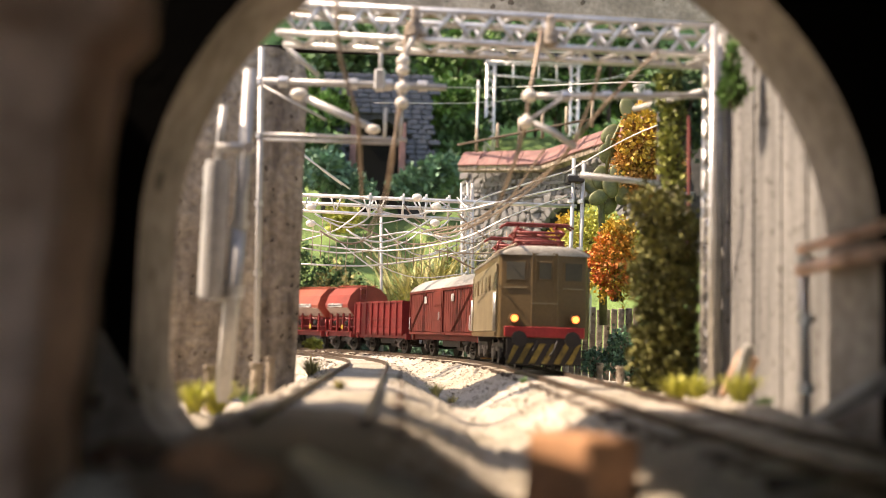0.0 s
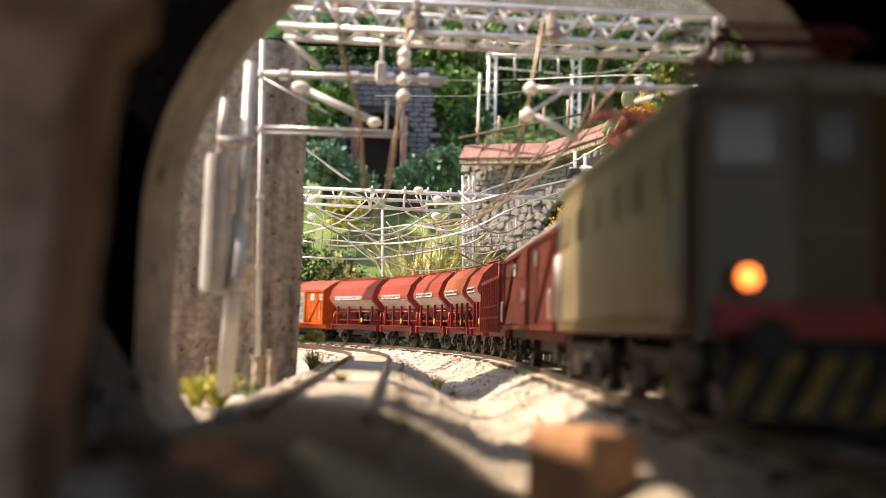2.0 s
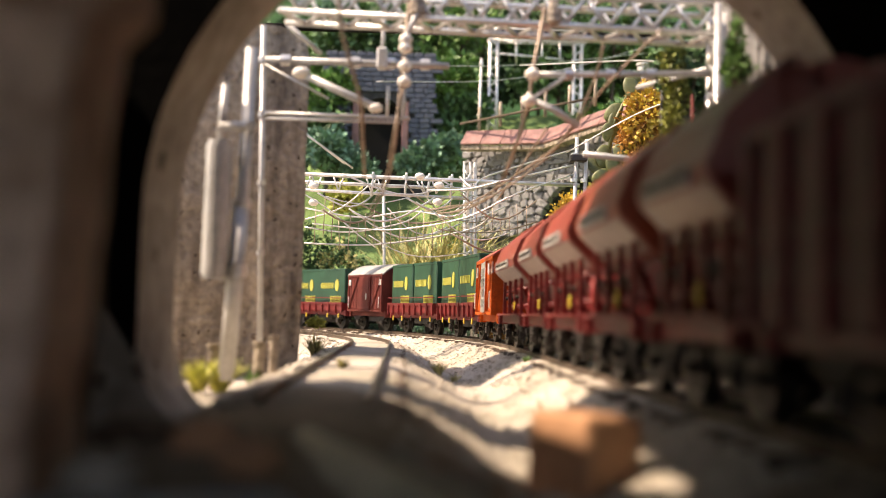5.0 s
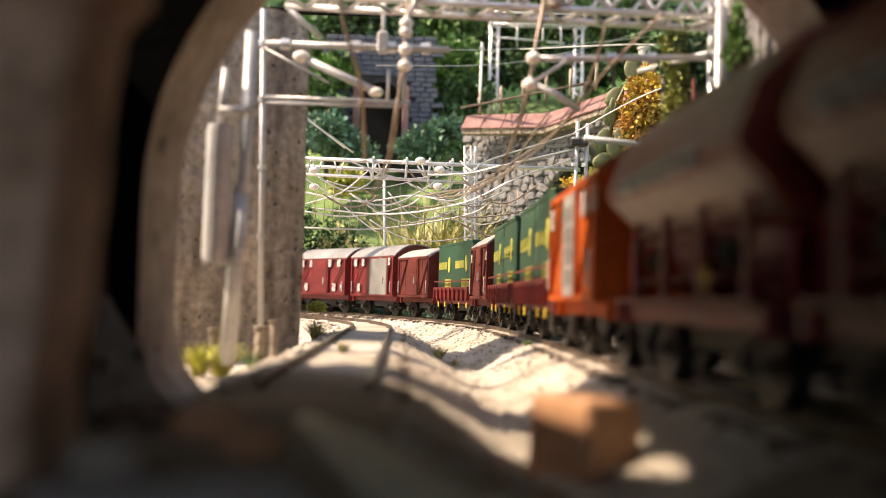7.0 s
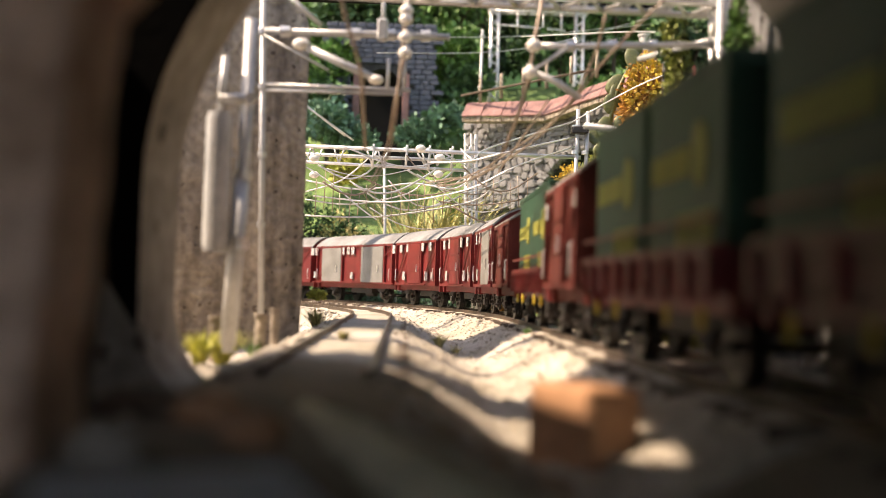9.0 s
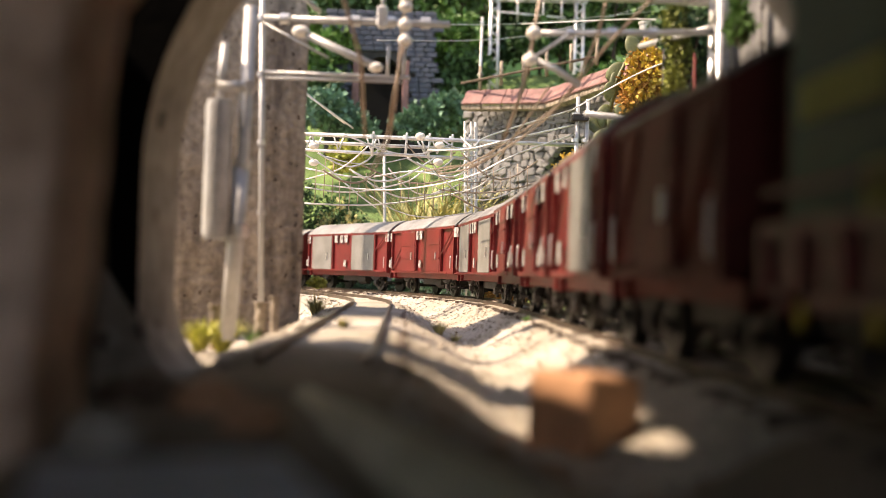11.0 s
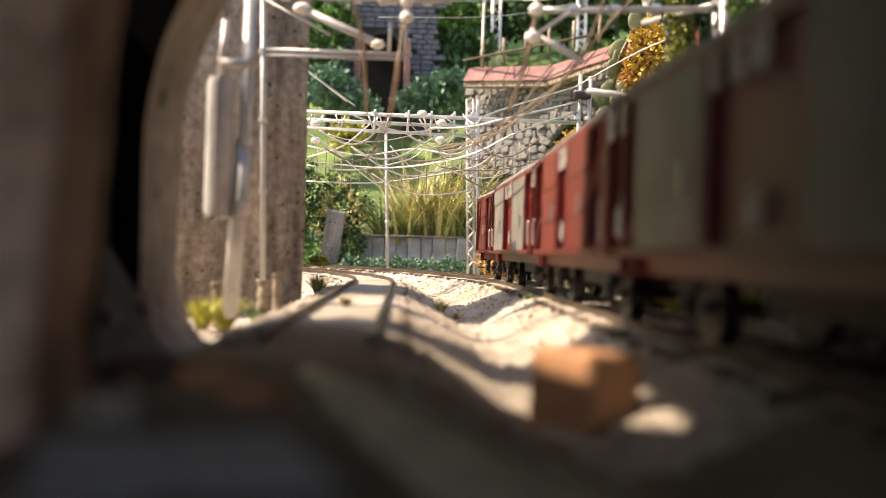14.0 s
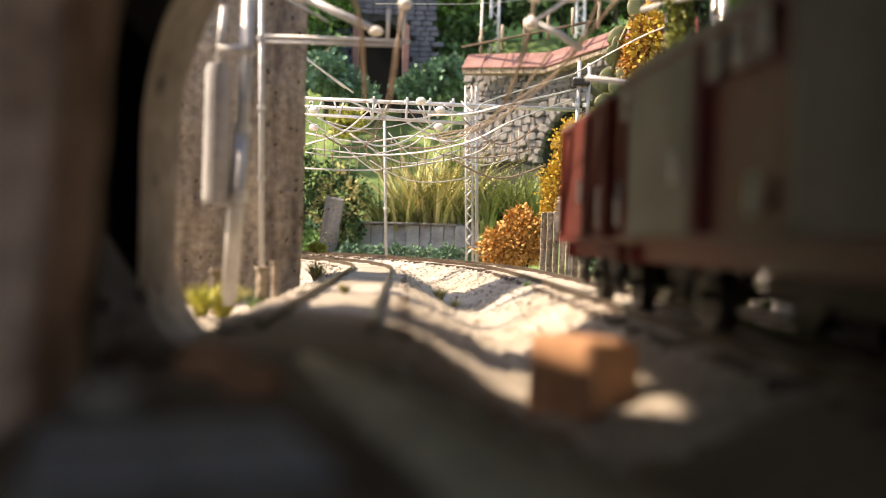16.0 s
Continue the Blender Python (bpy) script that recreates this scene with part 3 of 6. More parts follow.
def boxcar(L, paint, roof, label, ze=0.0400, zt=0.0482, planks=True, doors=(), door_mat=None, labels=(), power=2.2, glazed=False, braces=True, half=HALF, roof_label=""):
    root = thing("box_wagon", label, "freight wagon", "wagons of the train")
    h = L / 2 - 0.005
    underframe(root, L, paint)
    bm = bmesh.new()
    box_into(bm, -half, half, -h, h, 0.0126, 0.0142)
    box_into(bm, -half + 0.0006, half - 0.0006, -h + 0.0006, h - 0.0006, 0.0142, ze)
    for s in (-1, 1):
        end_wall(bm, half, s * (h - 0.0004), 0.0005, 0.0135, ze, zt - 0.0007, power=power)
    part("body", bm, paint, root)
    arched("roof", half + 0.0009, -h - 0.0012, h + 0.0012, ze, zt, roof, root, roof_label, power=power)
    # planks and posts on sides
    for q in (-1, 1):
        if planks:
            n = max(8, int(2 * h / 0.0042))
            w = 2 * h / n
            for i in range(n):
                y = -h + (i + 0.5) * w
                boxes("plank", [(q * (half - 0.0002) - 0.0004, q * (half - 0.0002) + 0.0004, y - w * 0.44, y + w * 0.44, 0.0146, ze - 0.0012)], paint, root)
        bm = bmesh.new()
        posts = [-h + 0.0008, h - 0.0008] + [d + e for d, wd in doors for e in (-wd / 2 - 0.001, wd / 2 + 0.001)]
        for y in posts:
            box_into(bm, q * (half + 0.0004) - 0.0006, q * (half + 0.0004) + 0.0006, y - 0.0006, y + 0.0006, 0.0128, ze)
        box_into(bm, q * (half + 0.0004) - 0.0006, q * (half + 0.0004) + 0.0006, -h, h, 0.0128, 0.0142)
        box_into(bm, q * (half + 0.0004) - 0.0005, q * (half + 0.0004) + 0.0005, -h, h, ze - 0.0016, ze - 0.0004)
        part("side_frame", bm, paint, root)
        if braces:
            for a, b in ((-h + 0.002, -h * 0.42), (h * 0.42, h - 0.002)):
                vs, fs = tube_data([(q * (half + 0.0006), a, 0.015), (q * (half + 0.0006), b, ze - 0.002)], 0.00055, 4)
                link_mesh("brace", vs, fs, paint, root)
        for d, wd in doors:
            bm = bmesh.new()
            box_into(bm, q * (half + 0.0006) - 0.0007, q * (half + 0.0006) + 0.0007, d - wd / 2, d + wd / 2, 0.0138, ze - 0.0018, bevel=0.0002)
            for k in (0.33, 0.67) if door_mat is None else ():
                z = 0.0138 + (ze - 0.0156) * k
                box_into(bm, q * (half + 0.0013) - 0.0003, q * (half + 0.0013) + 0.0003, d - wd / 2, d + wd / 2, z - 0.0004, z + 0.0004)
            dr = part("door", bm, door_mat or paint, root, "sliding door in its own colour" if door_mat else "")
            boxes("handle", [(q * (half + 0.0016) - 0.0004, q * (half + 0.0016) + 0.0004, d - 0.0004 + wd * 0.3, d + 0.0004 + wd * 0.3, 0.021, 0.0255)], M_SILVER, dr)
            boxes("door_rail", [(q * (half + 0.0012) - 0.0005, q * (half + 0.0012) + 0.0005, d - wd, d + wd, 0.0130, 0.0136)], paint, root)
            if glazed:
                for k in range(4):
                    for j in range(2):
                        y = d + (j - 0.5) * wd * 0.46
                        z = 0.0165 + k * (ze - 0.02) / 4.0
                        boxes("pane", [(q * (half + 0.0014) - 0.0002, q * (half + 0.0014) + 0.0002, y - wd * 0.18, y + wd * 0.18, z, z + 0.0034)], M_GREYDOOR, dr)
        for y, z, wy, wz in labels:
            bm = bmesh.new()
            box_into(bm, q * (half + 0.0007) - 0.0002, q * (half + 0.0007) + 0.0002, y - wy / 2, y + wy / 2, z - wz / 2, z + wz / 2)
            part("label_plate", bm, M_LABEL, root, "small white label plate")
    # end ribs and steps
    for s in (-1, 1):
        for x in (-0.009, 0, 0.009):
            boxes("end_rib", [(x - 0.0007, x + 0.0007, s * (h + 0.0005) - 0.0006, s * (h + 0.0005) + 0.0006, 0.0135, ze + 0.001)], paint, root)
        for q in (-1, 1):
            tubes("handrail", [[(q * (half + 0.0012), s * (h - 0.003), 0.0155), (q * (half + 0.0016), s * (h - 0.003), 0.016), (q * (half + 0.0016), s * (h - 0.003), 0.0225), (q * (half + 0.0012), s * (h - 0.003), 0.023)]], 0.0003, M_SILVER, root, sides=4)
            boxes("footstep", [(q * 0.0150 - 0.0015, q * 0.0150 + 0.0015, s * (h - 0.003) - 0.002, s * (h - 0.003) + 0.002, 0.0055, 0.006)], M_UNDER, root)
    return root


def hopper(L, paint, label, plate=True):
    root = thing("hopper_wagon", label, "freight wagon", "wagons of the train")
    underframe(root, L, M_REDBROWN)
    h = L / 2 - 0.0055
    # barrel: ridge, shoulders, lower slope
    prof = [(-0.0100, 0.0235), (-0.0172, 0.0305), (-0.0176, 0.0325), (-0.0150, 0.0392), (-0.0095, 0.0445), (0, 0.0468),
            (0.0095, 0.0445), (0.0150, 0.0392), (0.0176, 0.0325), (0.0172, 0.0305), (0.0100, 0.0235)]
    bm = bmesh.new()
    a = [bm.verts.new((x, -h, z)) for x, z in prof]
    b = [bm.verts.new((x, h, z)) for x, z in prof]
    n = len(prof)
    for i in range(n):
        bm.faces.new((a[i], b[i], b[(i + 1) % n], a[(i + 1) % n]))
    bm.faces.new(list(reversed(a)))
    bm.faces.new(b)
    body = part("body", bm, paint, root)
    for q in (-1, 1):
        # pale lower slope with a lettered plate
        w = Vector((q * (0.0172 - 0.01), 0, 0.007)).normalized()
        nrm = Vector((q * 0.007, 0, -0.0072)).normalized()
        base = Vector((q * 0.0100, 0, 0.0235))
        if plate:
            bm = bmesh.new()
            pts = []
            for dy, f in ((-1, 0.15), (1, 0.15), (1, 0.95), (-1, 0.95)):
                p = base + w * 0.0101 * f + Vector((0, dy * h * 0.93, 0))
                pts.append((p + nrm * 0.0003, p - nrm * 0.0001))
            o = [bm.verts.new(p[0]) for p in pts]
            i2 = [bm.verts.new(p[1]) for p in pts]
            bm.faces.new(o)
            bm.faces.new(list(reversed(i2)))
            for k in range(4):
                bm.faces.new((o[k], i2[k], i2[(k + 1) % 4], o[(k + 1) % 4]))
            part("slope_panel", bm, M_SLOPE, body, "paler lower slope panel")
        bm = bmesh.new()
        box_into(bm, q * 0.0176 - 0.0004, q * 0.0176 + 0.0004, -h * 0.7, h * 0.55, 0.0306, 0.0332, bevel=0.0001)
        part("label_plate", bm, M_LABEL, body, "white lettered plate")
        bm = bmesh.new()
        for k in range(14):
            y = -h * 0.62 + k * h * 0.085
            box_into(bm, q * 0.0181 - 0.0001, q * 0.0181 + 0.0001, y - 0.0003, y + 0.0003, 0.0314, 0.0324)
        part("lettering", bm, M_UNDER, body)
        for y in (-h * 0.8, -h * 0.27, h * 0.27, h * 0.8):
            boxes("post", [(q * 0.0135 - 0.0006, q * 0.0135 + 0.0006, y - 0.0006, y + 0.0006, 0.0126, 0.0262)], M_REDBROWN, root)
        for y in (-h * 0.5, h * 0.5):
            bm = bmesh.new()
            cyl_into(bm, (q * 0.0122, y, 0.0195), 0.0022, 0.0012, "x", 12)
            cyl_into(bm, (q * 0.0128, y, 0.0195), 0.0007, 0.003, "x", 8)
            for k in range(4):
                box_into(bm, q * 0.0128 - 0.0003, q * 0.0128 + 0.0003, y - 0.0003, y + 0.0003, 0.0175, 0.0215,
                         turn=Matrix.Translation((0, y, 0.0195)) @ Matrix.Rotation(k * math.pi / 4, 4, "X") @ Matrix.Translation((0, -y, -0.0195)))
            part("handwheel", bm, M_UNDER, root)
            if y > 0:
                bm = bmesh.new()
                box_into(bm, q * 0.0142 - 0.0003, q * 0.0142 + 0.0003, y - 0.0009 - 0.004, y + 0.0009 - 0.004, 0.0148, 0.0180, bevel=0.0003)
                part("brake_plate", bm, M_YELLOW, root, "yellow brake plate")
        boxes("walkway", [(q * 0.0140 - 0.0018, q * 0.0140 + 0.0018, -h, h, 0.0127, 0.0134)], M_REDBROWN, root)
        tubes("pipe", [[(q * 0.0125, -h, 0.0225), (q * 0.0125, h, 0.0225)], [(q * 0.0112, -h, 0.0165), (q * 0.0112, h, 0.0165)]], 0.0006, M_REDBROWN, root, sides=5)
    # chutes
    for y in (-h * 0.5, h * 0.5):
        bm = bmesh.new()
        bmesh.ops.create_cone(bm, cap_ends=True, segments=4, radius1=0.006, radius2=0.0125, depth=0.012,
                              matrix=Matrix.Translation((0, y, 0.018)) @ Matrix.Rotation(math.pi / 4, 4, "Z"))
        part("chute", bm, M_REDBROWN, root)
    boxes("deck", [(-0.0135, 0.0135, -L / 2 + 0.0045, L / 2 - 0.0045, 0.0120, 0.0128)], M_REDBROWN, root)
    for s in (-1, 1):
        runs = []
        for x in (-0.012, 0.012):
            runs.append([(x, s * (h + 0.0028), 0.0127), (x, s * (h + 0.0028), 0.0215)])
        runs.append([(-0.012, s * (h + 0.0028), 0.0215), (0.012, s * (h + 0.0028), 0.0215)])
        tubes("end_rail", runs, 0.00035, M_BUFFERRED, root, sides=5)
        lad = [[(x, s * (h + 0.0007), 0.0127), (x, s * (h + 0.0007), 0.046)] for x in (0.003, 0.0075)]
        lad += [[(0.003, s * (h + 0.0007), 0.016 + k * 0.004), (0.0075, s * (h + 0.0007), 0.016 + k * 0.004)] for k in range(8)]
        tubes("ladder", lad, 0.0003, M_HOPPER, root, sides=4)
    for x in (-0.006, 0.006):
        boxes("walkboard", [(x - 0.0012, x + 0.0012, -h, h, 0.0462, 0.0467)], paint, root)
    return root


def gondola(L, paint, label, z=0.0275, load=False):
    root = thing("open_wagon", label, "freight wagon", "wagons of the train")
    underframe(root, L, paint)
    h = L / 2 - 0.005
    boxes("floor_board", [(-HALF + 0.0004, HALF - 0.0004, -h + 0.0004, h - 0.0004, 0.0126, 0.0138)], paint, root)
    for q in (-1, 1):
        bm = bmesh.new()
        box_into(bm, q * (HALF - 0.0004) - 0.0005, q * (HALF - 0.0004) + 0.0005, -h, h, 0.0130, z)
        box_into(bm, q * HALF - 0.0009, q * HALF + 0.0009, -h, h, z - 0.0008, z + 0.0004)
        part("side_wall", bm, paint, root)
        n = 8
        for i in range(n + 1):
            y = -h + 2 * h * i / n
            y = max(-h + 0.0007, min(h - 0.0007, y))
            boxes("stake", [(q * (HALF + 0.0006) - 0.0006, q * (HALF + 0.0006) + 0.0006, y - 0.0006, y + 0.0006, 0.0115, z)], paint, root)
        for zz in (0.0175, 0.0222):
            boxes("side_rib", [(q * (HALF + 0.0003) - 0.0004, q * (HALF + 0.0003) + 0.0004, -h, h, zz - 0.0003, zz + 0.0003)], paint, root)
    for s in (-1, 1):
        bm = bmesh.new()
        box_into(bm, -HALF, HALF, s * (h - 0.0003) - 0.0004, s * (h - 0.0003) + 0.0004, 0.0130, z)
        for x in (-0.011, -0.0037, 0.0037, 0.011):
            box_into(bm, x - 0.0006, x + 0.0006, s * (h + 0.0004) - 0.0006, s * (h + 0.0004) + 0.0006, 0.0120, z)
        part("end_wall", bm, paint, root)
    return root


def crate(root, y0, y1, z0, z1, half, faces=2):
    """A green covered crate with yellow lettering as bars."""
    bm = bmesh.new()
    box_into(bm, -half, half, y0, y1, z0, z1, bevel=0.0006)
    c = part("container", bm, M_GREEN, root, "dark green covered crate with yellow lettering")
    bm = bmesh.new()
    box_into(bm, -half - 0.0003, half + 0.0003, y0 - 0.0003, y1 + 0.0003, z1 - 0.0012, z1 + 0.0004, bevel=0.0002)
    part("rim", bm, M_GREEN, c)
    L = (y1 - y0) / faces
    hz = z1 - z0
    for q in (-1, 1):
        for k in range(faces):
            ym = y0 + L * (k + 0.5)
            bm = bmesh.new()
            n = 9
            for i in range(n):
                y = ym - L * 0.40 + i * L * 0.056
                box_into(bm, q * (half + 0.0002) - 0.0002, q * (half + 0.0002) + 0.0002, y, y + L * 0.032, z0 + hz * 0.52, z0 + hz * 0.66)
            for i in range(8):
                y = ym - L * 0.02 + i * L * 0.052
                box_into(bm, q * (half + 0.0002) - 0.0002, q * (half + 0.0002) + 0.0002, y, y + L * 0.030, z0 + hz * 0.16, z0 + hz * 0.33)
            part("lettering", bm, M_LETTER, c, "yellow lettering bars")
            bm = bmesh.new()
            cyl_into(bm, (q * (half + 0.0002), ym + L * 0.22, z0 + hz * 0.60), 0.5, 0.0004, "x", 16)
            bmesh.ops.scale(bm, vec=(1, L * 0.14, hz * 0.30), verts=bm.verts, space=Matrix.Translation((-q * (half + 0.0002), -ym - L * 0.22, -z0 - hz * 0.60)))
            part("emblem", bm, M_LETTER, c, "yellow oval emblem")
    return c


def low_wagon(L, label, crates):
    root = gondola(L, M_REDBROWN, label, z=0.0185)
    for y in np.linspace(-L * 0.36, L * 0.36, 5):
        for q in (-1, 1):
            bm = bmesh.new()
            box_into(bm, q * 0.0158 - 0.0004, q * 0.0158 + 0.0004, y - 0.0007, y + 0.0007, 0.0078, 0.0108, bevel=0.0003)
            part("stanchion_plate", bm, M_YELLOW if abs(y) > L * 0.1 else M_UNDER, root, "yellow stanchion plate" if abs(y) > L * 0.1 else "")
    for y0, y1 in crates:
        crate(root, y0, y1, 0.0139, 0.0432, 0.0150, faces=2 if y1 - y0 > 0.05 else 1)
    return root


def locomotive(L):
    root = thing("electric_locomotive", "two-tone brown electric locomotive with lit headlamps and red pantographs", "locomotive", "wagons of the train")
    h = L / 2 - 0.005
    W = 0.0177
    z0, ze, zt = 0.0125, 0.0452, 0.0482
    # body with a folded front: side, bevelled corner, flat middle
    plan = []
    for sx, sy in ((-1, -1), (1, -1), (1, 1), (-1, 1)):
        corner = [(W, h - 0.0052), (W * 0.985, h - 0.0040), (W * 0.94, h - 0.0030), (W * 0.30, h - 0.0002), (W * 0.28, h)]
        if sx * sy < 0:
            corner.reverse()
        plan += [(sx * x, sy * y) for x, y in corner]
    bm = bmesh.new()
    rings = []
    for z, k in ((z0, 1.0), (0.0255, 1.0), (ze, 0.985)):
        rings.append([bm.verts.new((x * k, y * (1 if z < 0.03 else 0.99), z)) for x, y in plan])
    n = len(plan)
    for a, b in zip(rings, rings[1:]):
        for i in range(n):
            bm.faces.new((a[i], a[(i + 1) % n], b[(i + 1) % n], b[i]))
    bm.faces.new(list(reversed(rings[0])))
    bm.faces.new(rings[-1])
    body = part("body", bm, M_LOCO, root)
    for q in (-1, 1):
        bm = bmesh.new()
        box_into(bm, q * W - 0.0004, q * W + 0.0004, -h + 0.008, h - 0.008, 0.0148, 0.0415, bevel=0.0002)
        side = part("side_panel", bm, M_LOCOSIDE, body, "isabella-coloured body side")
        boxes("sill", [(q * (W + 0.0002) - 0.0006, q * (W + 0.0002) + 0.0006, -h + 0.0065, h - 0.0065, 0.0128, 0.0146)], M_LOCO, body)
        for i in range(6):
            y = -h * 0.72 + i * h * 0.288
            bm = bmesh.new()
            box_into(bm, q * (W + 0.0005) - 0.0002, q * (W + 0.0005) + 0.0002, y - 0.0034, y + 0.0034, 0.0312, 0.0378, bevel=0.0001)
            for k in range(5):
                box_into(bm, q * (W + 0.0007) - 0.0002, q * (W + 0.0007) + 0.0002, y - 0.0032, y + 0.0032, 0.0318 + k * 0.0011, 0.0322 + k * 0.0011)
            part("louvre", bm, M_LOCO if i in (1, 4) else M_LOCOSIDE, side)
        for y in (-h * 0.87, h * 0.87):
            tubes("handrail", [[(q * (W + 0.001), y + d, 0.015), (q * (W + 0.001), y + d, 0.03)] for d in (-0.0025, 0.0025)], 0.0003, M_SILVER, side, sides=4)
            boxes("cab_door", [(q * (W + 0.0003) - 0.0003, q * (W + 0.0003) + 0.0003, y - 0.002, y + 0.002, 0.0145, 0.0405)], M_LOCOSIDE, side)
            boxes("cab_window", [(q * (W + 0.0005) - 0.0003, q * (W + 0.0005) + 0.0003, y - 0.0014, y + 0.0014, 0.0312, 0.0378)], M_GLASS, side)
        boxes("bogie_frame", [(q * 0.0138 - 0.001, q * 0.0138 + 0.001, -h * 0.86, -h * 0.16, 0.0068, 0.0102)], M_UNDER, root)
        boxes("bogie_frame", [(q * 0.0138 - 0.001, q * 0.0138 + 0.001, h * 0.16, h * 0.86, 0.0068, 0.0102)], M_UNDER, root)
        for y in (-h * 0.72, -h * 0.32, h * 0.32, h * 0.72):
            bm = bmesh.new()
            box_into(bm, q * 0.0146 - 0.001, q * 0.0146 + 0.001, y - 0.0022, y + 0.0022, 0.0035, 0.0078, bevel=0.0004)
            for d in (-0.0035, 0.0035):
                cyl_into(bm, (q * 0.0146, y + d, 0.0068), 0.0011, 0.004, "z", 8)
            part("axle_box", bm, M_UNDER, root)
        boxes("footstep", [(q * 0.0155 - 0.0012, q * 0.0155 + 0.0012, h * 0.9 - 0.002, h * 0.9 + 0.002, 0.0045 + k * 0.003, 0.005 + k * 0.003) for k in range(3)], M_UNDER, root)
    for y in (-h * 0.72, -h * 0.32, h * 0.32, h * 0.72):
        wheelset(root, y, 0.0060)
    arched("roof", W + 0.0003, -h + 0.003, h - 0.003, ze, zt, M_LOCOROOF, root, "weathered grey-brown roof", power=4.5, n=18)
    for s in (1, -1):
        # rounded brow over the cab
        bm = bmesh.new()
        rows = []
        for k in range(5):
            f = k / 4
            rows.append([bm.verts.new((x, s * (h - 0.003 + 0.0026 * math.sin(f * math.pi / 2) * (1 - 0.9 * abs(x / W) ** 2)), ze - 0.0008 + (zt - ze + 0.0008) * math.cos(f * math.pi / 2) * (1 - abs(x / W) ** 4.5))) for x in np.linspace(-W, W, 17)])
        for a, b in zip(rows, rows[1:]):
            for i in range(16):
                bm.faces.new((a[i], a[i + 1], b[i + 1], b[i]))
        part("brow", bm, M_LOCOROOF, root, smooth=True)
    # face
    for s in (1, -1):
        y = s * h
        bm = bmesh.new()
        box_into(bm, -W * 0.27, W * 0.27, y - 0.0004, y + 0.0004, 0.0256, 0.0261)
        part("waist_strip", bm, M_LOCOSIDE, body)
        bm = bmesh.new()
        box_into(bm, -0.0030, 0.0030, y * 0.99 - 0.0004, y * 0.99 + 0.0004, 0.0345, 0.0420, bevel=0.0002)
        wf = part("window_frame", bm, M_LOCO, body)
        boxes("pane", [(-0.0022, 0.0022, y * 0.99 - 0.0007, y * 0.99 + 0.0007, 0.0352, 0.0413)], M_GLASS, wf)
        for x in (-0.0034, 0.0034):
            boxes("door_post", [(x - 0.0004, x + 0.0004, y * 0.99 - 0.0006, y * 0.99 + 0.0006, 0.0170, 0.0430)], M_LOCO, body)
        for q in (-1, 1):
            ang = math.atan2(0.0028, W * 0.64)
            m = Matrix.Translation((q * W * 0.63, s * (h - 0.0016) * 0.99, 0)) @ Matrix.Rotation(-q * s * ang, 4, "Z")
            bm = bmesh.new()
            box_into(bm, -0.0043, 0.0043, -0.0004, 0.0004, 0.0340, 0.0424, turn=m)
            wf = part("window_frame", bm, M_LOCO, body)
            bm = bmesh.new()
            box_into(bm, -0.0035, 0.0035, -0.0007, 0.0007, 0.0348, 0.0416, turn=m)
            part("pane", bm, M_GLASS, wf)
            bm = bmesh.new()
            box_into(bm, -0.0044, 0.0044, -0.0009, 0.0009, 0.0315, 0.0320, turn=m)
            part("handrail", bm, M_LOCOSIDE, body)
        for q in (-1, 1):
            bm = bmesh.new()
            cyl_into(bm, (q * 0.0118, s * (h - 0.0006), 0.0199), 0.0019, 0.0042, "y", 16)
            hs = part("headlight", bm, M_LOCO, body, "round headlamp housing")
            bm = bmesh.new()
            cyl_into(bm, (q * 0.0118, s * (h + 0.0016), 0.0199), 0.0013, 0.0006, "y", 16)
            part("lens", bm, M_LAMP if s == 1 else M_GLASS, hs, "lit warm lens" if s == 1 else "")
        boxes("buffer_beam", [(-0.0155, 0.0155, y - 0.0006, y + 0.0008, 0.0128, 0.0168)], M_BUFFERRED, root, "red buffer beam", bevel=0.0002)
        for q in (-1, 1):
            bm = bmesh.new()
            cyl_into(bm, (q * 0.0102, s * (h + 0.0020), 0.0122), 0.0016, 0.004, "y", 10)
            cyl_into(bm, (q * 0.0102, s * (h + 0.0042), 0.0122), 0.0030, 0.0009, "y", 16)
            part("buffer", bm, M_UNDER, root)
        bm = bmesh.new()
        box_into(bm, -0.0145, 0.0145, y - 0.001, y + 0.0002, 0.0022, 0.0126, bevel=0.0003)
        pl = part("pilot", bm, M_UNDER, root, "black pilot plate with yellow slanting stripes")
        for k in range(6):
            x = -0.0120 + k * 0.0048
            bm = bmesh.new()
            pts = [(x - 0.0035, 0.0028), (x - 0.0012, 0.0028), (x + 0.0030, 0.0105), (x + 0.0007, 0.0105)]
            pts = [(-s * max(-0.0143, min(0.0143, a)), b) for a, b in pts]
            f = [bm.verts.new((a, y + s * 0.0006, b)) for a, b in pts]
            g = [bm.verts.new((a, y, b)) for a, b in pts]
            bm.faces.new(f)
            bm.faces.new(list(reversed(g)))
            for j in range(4):
                bm.faces.new((f[j], g[j], g[(j + 1) % 4], f[(j + 1) % 4]))
            part("stripe", bm, M_STRIPE, pl, "grimy yellow stripe")
        tubes("hose", [sag((x, s * (h + 0.001), 0.0115), (x + 0.003, s * (h + 0.002), 0.006), 0.001, 5) for x in (-0.005, 0.003)], 0.0005, M_UNDER, root, sides=5)
